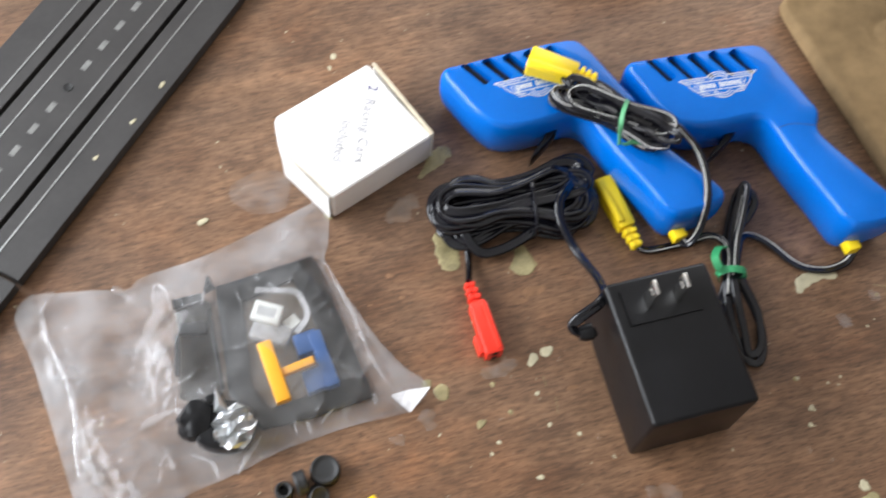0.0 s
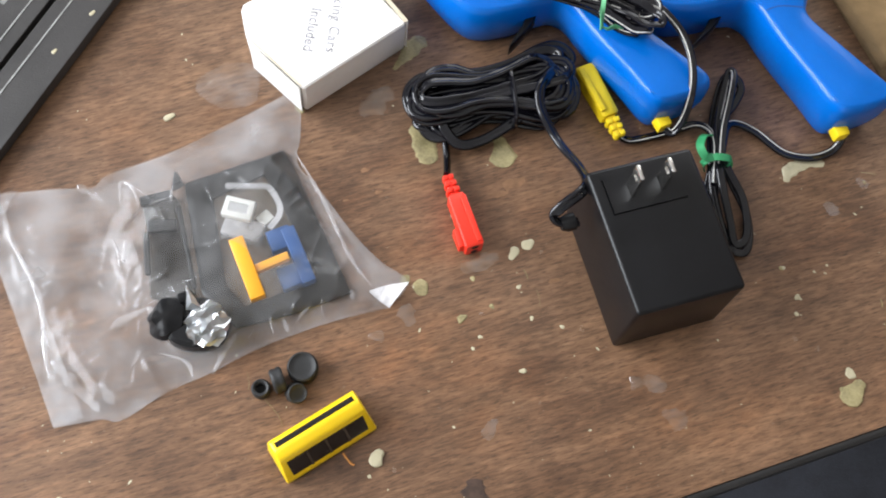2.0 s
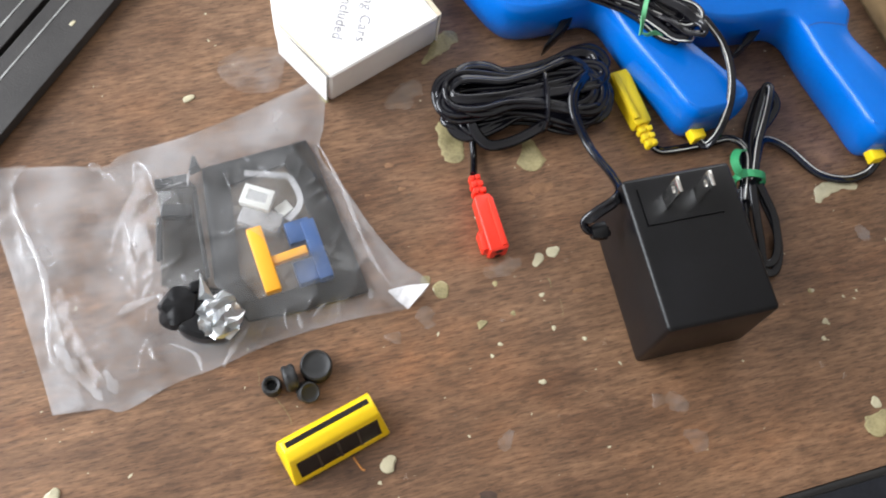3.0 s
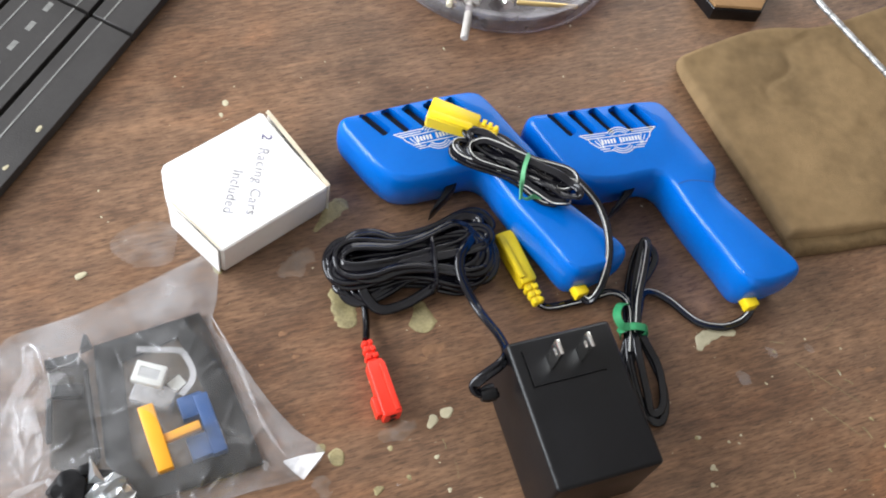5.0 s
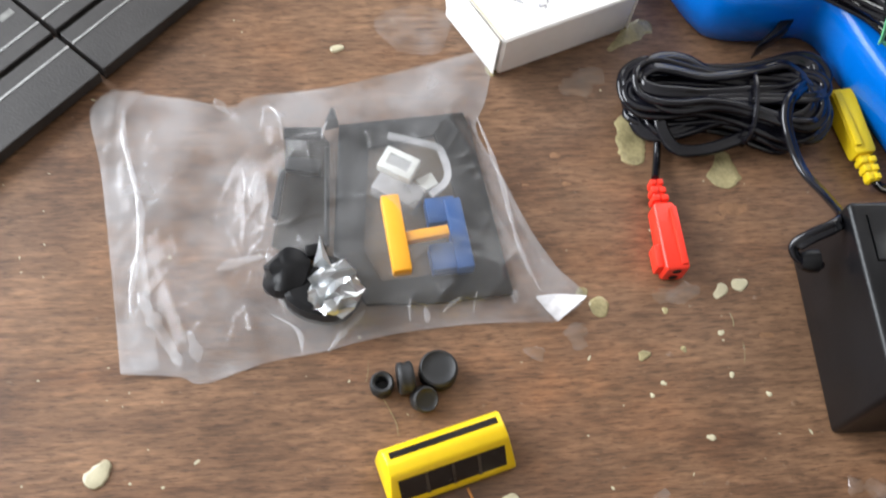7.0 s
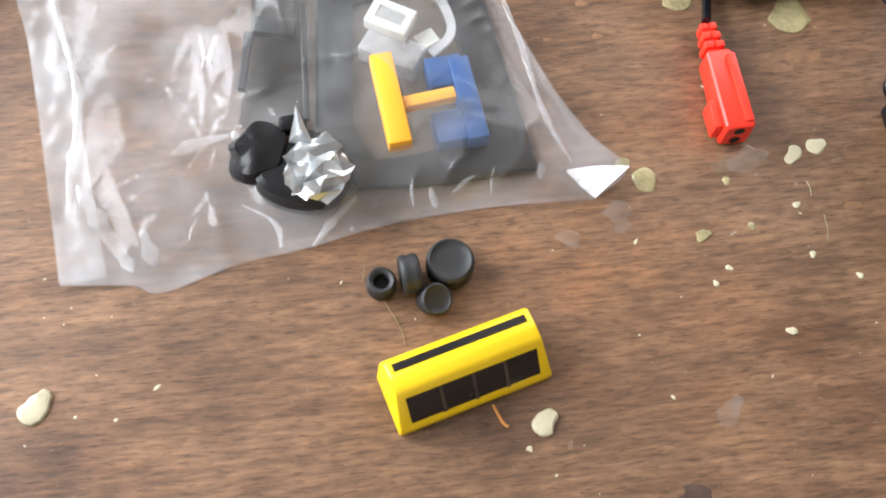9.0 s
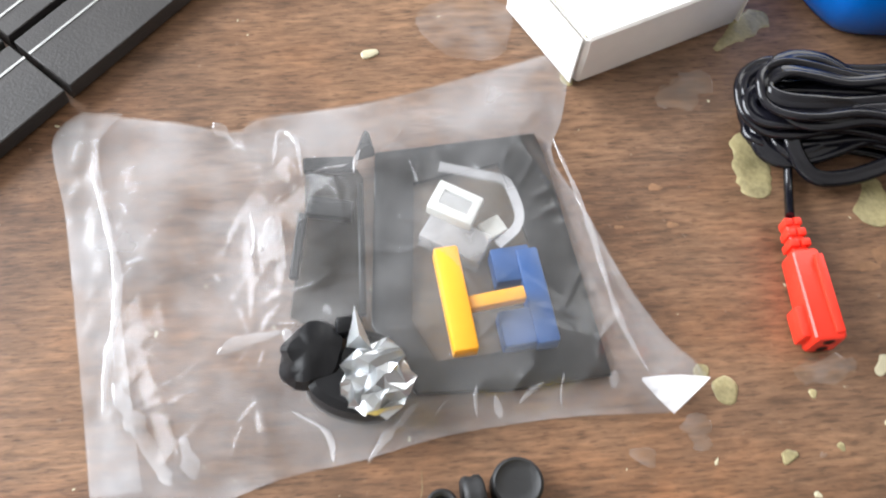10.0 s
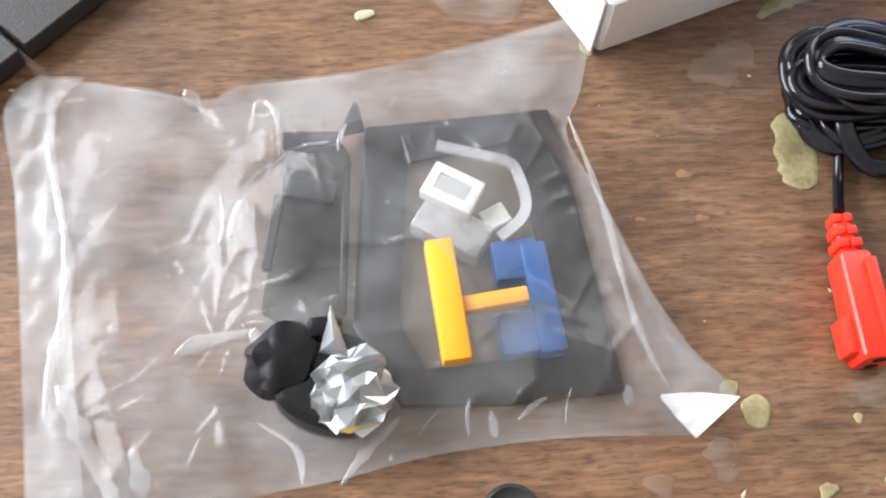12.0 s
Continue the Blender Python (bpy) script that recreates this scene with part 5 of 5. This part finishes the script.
CREAM = "dried cream-coloured glue drip on the table"
PALE = "pale dried glue spot on the table"
CLEARG = "thin clear glue smear on the table"
blob([(-14.2, 208.4, 3.6), (-17.2, 204.0, 3.8), (-20.4, 198.8, 2.2), (-23.2, 193.8, 0.9)], 0.25, GLUE, CREAM, seed=1)
blob([(-6.6, 160.4, 5.2), (-3.6, 154.4, 4.6), (-8.6, 165.4, 4)], 0.25, GLUE, CREAM, seed=2)
blob([(28.2, 158.4, 5.6), (26.4, 164.4, 3)], 0.3, GLUE, CREAM, seed=3)
blob([(151.6, 168.7, 3.0), (155.2, 171.6, 2.8), (160.2, 174.0, 2.4), (165.7, 174.8, 1.8), (150.6, 165.1, 1.6)], 0.3, GLUE_PALE, "pale crescent glue drip on the table", seed=4)
blob([(0.6, 95.2, 3.4)], 0.3, GLUE, CREAM, seed=5, wobble=0.15)
blob([(-6.0, 97.6, 2.1)], 0.25, GLUE, CREAM, seed=6, wobble=0.15)
blob([(37.0, 116.0, 2.0), (36.0, 113.2, 1.4)], 0.25, GLUE_PALE, PALE, seed=7)
blob([(41.6, 119.2, 2.2), (43.4, 120.9, 1.3)], 0.25, GLUE_PALE, PALE, seed=8)
blob([(176.7, 73.1, 4.8), (179.7, 77.6, 2.6)], 0.9, GLUE, "thick yellowish glue chip on the table", seed=9)
blob([(176.2, 82.2, 2.2)], 0.5, GLUE_PALE, PALE, seed=10)
blob([(-7.6, 24.6, 2.9), (-6.8, 26.8, 2)], 1.2, GLUE_PALE, "pale raised glue chip beside the toy car", seed=11)
blob([(-122.1, -9.1, 3.2), (-121.1, -5.1, 2.0)], 1.0, GLUE_PALE, "pale raised glue chip on the table", seed=12)
blob([(-14.0, 72.8, 2.7)], 0.2, GLUE_THIN, CLEARG, seed=13, wobble=0.4)
blob([(-4.2, 84.0, 3.2), (-2.1, 80.4, 2)], 0.15, GLUE_THIN, CLEARG, seed=14, wobble=0.5)
blob([(18.4, 84.4, 1.8)], 0.4, GLUE, CREAM, seed=15, wobble=0.4)
blob([(98.4, 67.1, 3.6), (94.4, 69.4, 2)], 0.12, GLUE_THIN, CLEARG, seed=16, wobble=0.5)
blob([(106.6, 54.3, 4.2), (102.7, 56.6, 2)], 0.12, GLUE_THIN, CLEARG, seed=17, wobble=0.5)
blob([(33.8, 40.0, 2.6), (35.4, 44.4, 1.6)], 0.12, GLUE_THIN, CLEARG, seed=18, wobble=0.4)
blob([(18.4, 106.9, 3.2), (24.4, 109.4, 3.4), (28.4, 112.4, 2)], 0.1, GLUE_THIN, "clear glue puddle round the red plug", seed=19, wobble=0.5)
blob([(-25.6, 180.4, 4.4), (-29.6, 175.4, 5), (-32.6, 171.4, 3)], 0.1, GLUE_THIN, CLEARG, seed=20, wobble=0.5)
blob([(-91.8, 175.0, 12.4)], 0.06, HAZE, "hazy dried water mark on the table", "water mark", seed=21, wobble=0.2, name="water_mark")
for k, (x, y, r) in enumerate(((202.2, 172.5, 1.8), (171.0, 153.2, 2.6), (184.7, 167.5, 2.2))):
    blob([(x, y, r), (x - r, y + 0.7 * r, 0.7 * r)], 0.06, HAZE, "small hazy scuff on the table", "scuff", seed=120 + k, wobble=0.5, name="scuff")
blob([(16.4, 6.9, 3.6)], 0.06, SPOT_DARK, "dark brown stain on the table", "stain", seed=23, wobble=0.4, name="dark_stain")
blob([(30.8, 17.8, 4.6), (32.4, 9.4, 4.4), (28.4, 5.4, 4)], 0.06, SPOT_DARK, "dark brown stain on the table", "stain", seed=24, wobble=0.4, name="dark_stain")
blob([(-115.0, 155.6, 1.6), (-113.0, 157.2, 1.0)], 0.7, GLUE_PALE, "tiny curled pale flake on the table", "flake", seed=25, name="flake")
blob([(-60.0, 227.7, 1.7)], 0.2, GLUE_PALE, PALE, seed=26)
blob([(-60.5, 168.5, 2.2)], 0.2, GLUE, CREAM, seed=27)

blob([(-162.6, 302.5, 2.2), (-162.4, 298.5, 1.9), (-163.4, 294.4, 1.5)], 0.3, GLUE_PALE, "pale greenish glue drip on the track joint", seed=28, lift=0.0066)
for k, (x, y, r, kind) in enumerate(((26.4, 77.7, 0.8, 1), (24.3, 72.5, 0.7, 1), (46.5, 88.4, 0.8, 1), (39.9, 100.6, 0.9, 1), (45.1, 66.2, 1.2, 1), (-9.5, 18.2, 0.6, 1), (-0.4, 21.7, 0.8, 2), (90.3, 67.7, 2.5, 2), (26.0, 87.4, 0.8, 2),
                                     (59.1, 86.2, 0.8, 1), (21.0, 101.9, 0.9, 0), (66.8, 86.4, 1.1, 2), (155.0, 111.7, 0.9, 1), (154.4, 104.6, 0.8, 1), (154.0, 93.4, 1.1, 2), (163.1, 91.0, 0.9, 2), (48.1, 117.0, 0.9, 2), (149.2, 124.2, 0.9, 1), (29.8, 91.2, 0.9, 0))):
    blob([(x, y, r), (x + r * math.cos(k * 2.4), y + r * math.sin(k * 2.4), r * 0.6)], 0.3, (GLUE, GLUE_PALE, GLUE_THIN)[kind], (CREAM, PALE, CLEARG)[kind], seed=30 + k, wobble=0.5)
for k, (x, y, r) in enumerate(((-22.7, 134.0, 0.8), (-29.7, 143.1, 1.0), (-35.6, 128.4, 0.6), (209.2, 152.6, 0.9), (216.2, 130.6, 0.7))):
    blob([(x, y, r), (x + 2.4 * r, y + 1.1 * r, r * 0.5)], 0.04, RUST, "orange worn spot in the veneer", "worn spot", seed=60 + k, wobble=0.7, name="worn_spot")

for k, (x, y, r, kind) in enumerate(((233.3, 132.3, 1.1, 0), (227.3, 143.4, 0.9, 0), (199.7, 176.8, 0.5, 1), (167.5, 127.6, 0.5, 1), (162.2, 124.1, 0.6, 1), (148.1, 123.7, 0.9, 0), (155.3, 112.0, 1.3, 1), (206.1, 117.7, 0.8, 0), (184.8, 168.3, 0.7, 0), (216.4, 174.9, 0.5, 1))):
    blob([(x, y, r), (x + 0.8 * r, y - 0.6 * r, r * 0.5)], 0.25, (GLUE, GLUE_PALE)[kind], (CREAM, PALE)[kind], seed=140 + k, wobble=0.6)
for k, (x, y, r) in enumerate(((228.0, 166.2, 1.5), (31.5, 145.6, 2.4), (27.3, 140.1, 1.6), (34.8, 148.1, 1.2), (129.0, 95.1, 1.0), (53.0, 105.0, 1.2))):
    blob([(x, y, r), (x + 2.6 * r, y + 1.0 * r, r * 0.4)], 0.03, RUST, "orange worn spot in the veneer", "worn spot", seed=160 + k, wobble=0.8, name="worn_spot")

for k, (x, y, r, z) in enumerate(((-147.6, 218.3, 1.2, 6.6), (-155.4, 197.0, 1.0, 6.6), (-166.4, 176.0, 0.9, 6.6))):
    blob([(x, y, r), (x + 0.6, y + 1.4 * r, r * 0.7)], 0.4, GLUE_PALE, "pale crumb stuck on the track edge", "crumb", seed=80 + k, wobble=0.5, name="stuck_crumb", lift=0.0066)
for k, (x, y, r) in enumerate(((-73.9, 252.8, 1.3), (-74.4, 245.8, 1.0))):
    blob([(x, y, r), (x + 0.4, y - r, r * 0.6)], 0.2, GLUE_PALE, PALE, seed=90 + k, wobble=0.5)

# scattered crumbs and flecks
flecks = bmesh.new()
fr = random.Random(12)
for _ in range(420):
    a, b = fr.uniform(-0.46, 0.2), fr.uniform(0.006, 0.36)
    p = EDGE_POINT + EDGE_DIR * a + IN_DIR * b
    r = fr.choice((0.00012, 0.00016, 0.0002, 0.00025, 0.00025, 0.00045))
    ang = fr.uniform(0, 6.28)
    st = fr.uniform(1.0, 2.6)
    ring = []
    for k in range(6):
        t = 2 * math.pi * k / 6
        x, y = r * st * math.cos(t) * fr.uniform(0.7, 1.2), r * math.sin(t) * fr.uniform(0.7, 1.2)
        ring.append(flecks.verts.new((p.x + x * math.cos(ang) - y * math.sin(ang), p.y + x * math.sin(ang) + y * math.cos(ang), 0.00004)))
    apex = flecks.verts.new((p.x, p.y, 0.00004 + r * 0.5))
    for k in range(6):
        flecks.faces.new((ring[k], ring[(k + 1) % 6], apex))
tagged(part("crumbs", flecks, GLUE_PALE), "pale crumbs and flecks scattered over the table", "crumbs", kind="stuff")


def fibre(points, r, material, label, name="fibre"):
    ob = part(name, sweep(catmull([mm(*p) for p in points], 6), circle(r, 5)), material)
    return tagged(ob, label, "fibre", "loose fibres")


fibre([(-57, 45, 0.3), (-52, 41, 0.4), (-47, 36.5, 0.4), (-45, 33, 0.3)], 0.00008, GLUE, "fine pale fibre lying beside the tyres")
fibre([(-62, 52, 0.3), (-60.5, 48, 0.4), (-60, 45, 0.3)], 0.00006, GLUE, "fine pale fibre lying beside the tyres")
fibre([(-20.5, 25.5, 0.4), (-17.2, 22.2, 0.5), (-15.6, 21.6, 0.4)], 0.0004, mat("orange_fibre", (0.6, 0.25, 0.06), 0.6), "short orange fibre beside the toy car")

# pale scratches in the veneer
for x0, y0, x1, y1, w in ((194.0, 164.7, 223.3, 150.3, 0.16), (205.1, 145.3, 222.4, 134.5, 0.20), (223.0, 139.1, 227.0, 134.3, 0.34), (183.3, 173.0, 190.0, 173.1, 0.22), (213.7, 164.3, 215.2, 161.6, 0.50), (216.8, 160.0, 220.6, 158.6, 0.34), (218.4, 115.0, 224.0, 116.1, 0.20), (189.9, 115.6, 190.4, 112.1, 0.30), (208.7, 182.3, 215.2, 189.3, 0.14), (198.9, 164.6, 202.9, 152.0, 0.10), (47.4, 100.4, 49.4, 93.4, 0.12), (41.4, 108.4, 43.4, 104.4, 0.25)):
    fibre([(x0, y0, 0.03), ((x0 + x1) / 2 + 0.4, (y0 + y1) / 2, 0.05), (x1, y1, 0.03)], w / 2000, GLUE, "thin pale scratch across the veneer", "scratch")
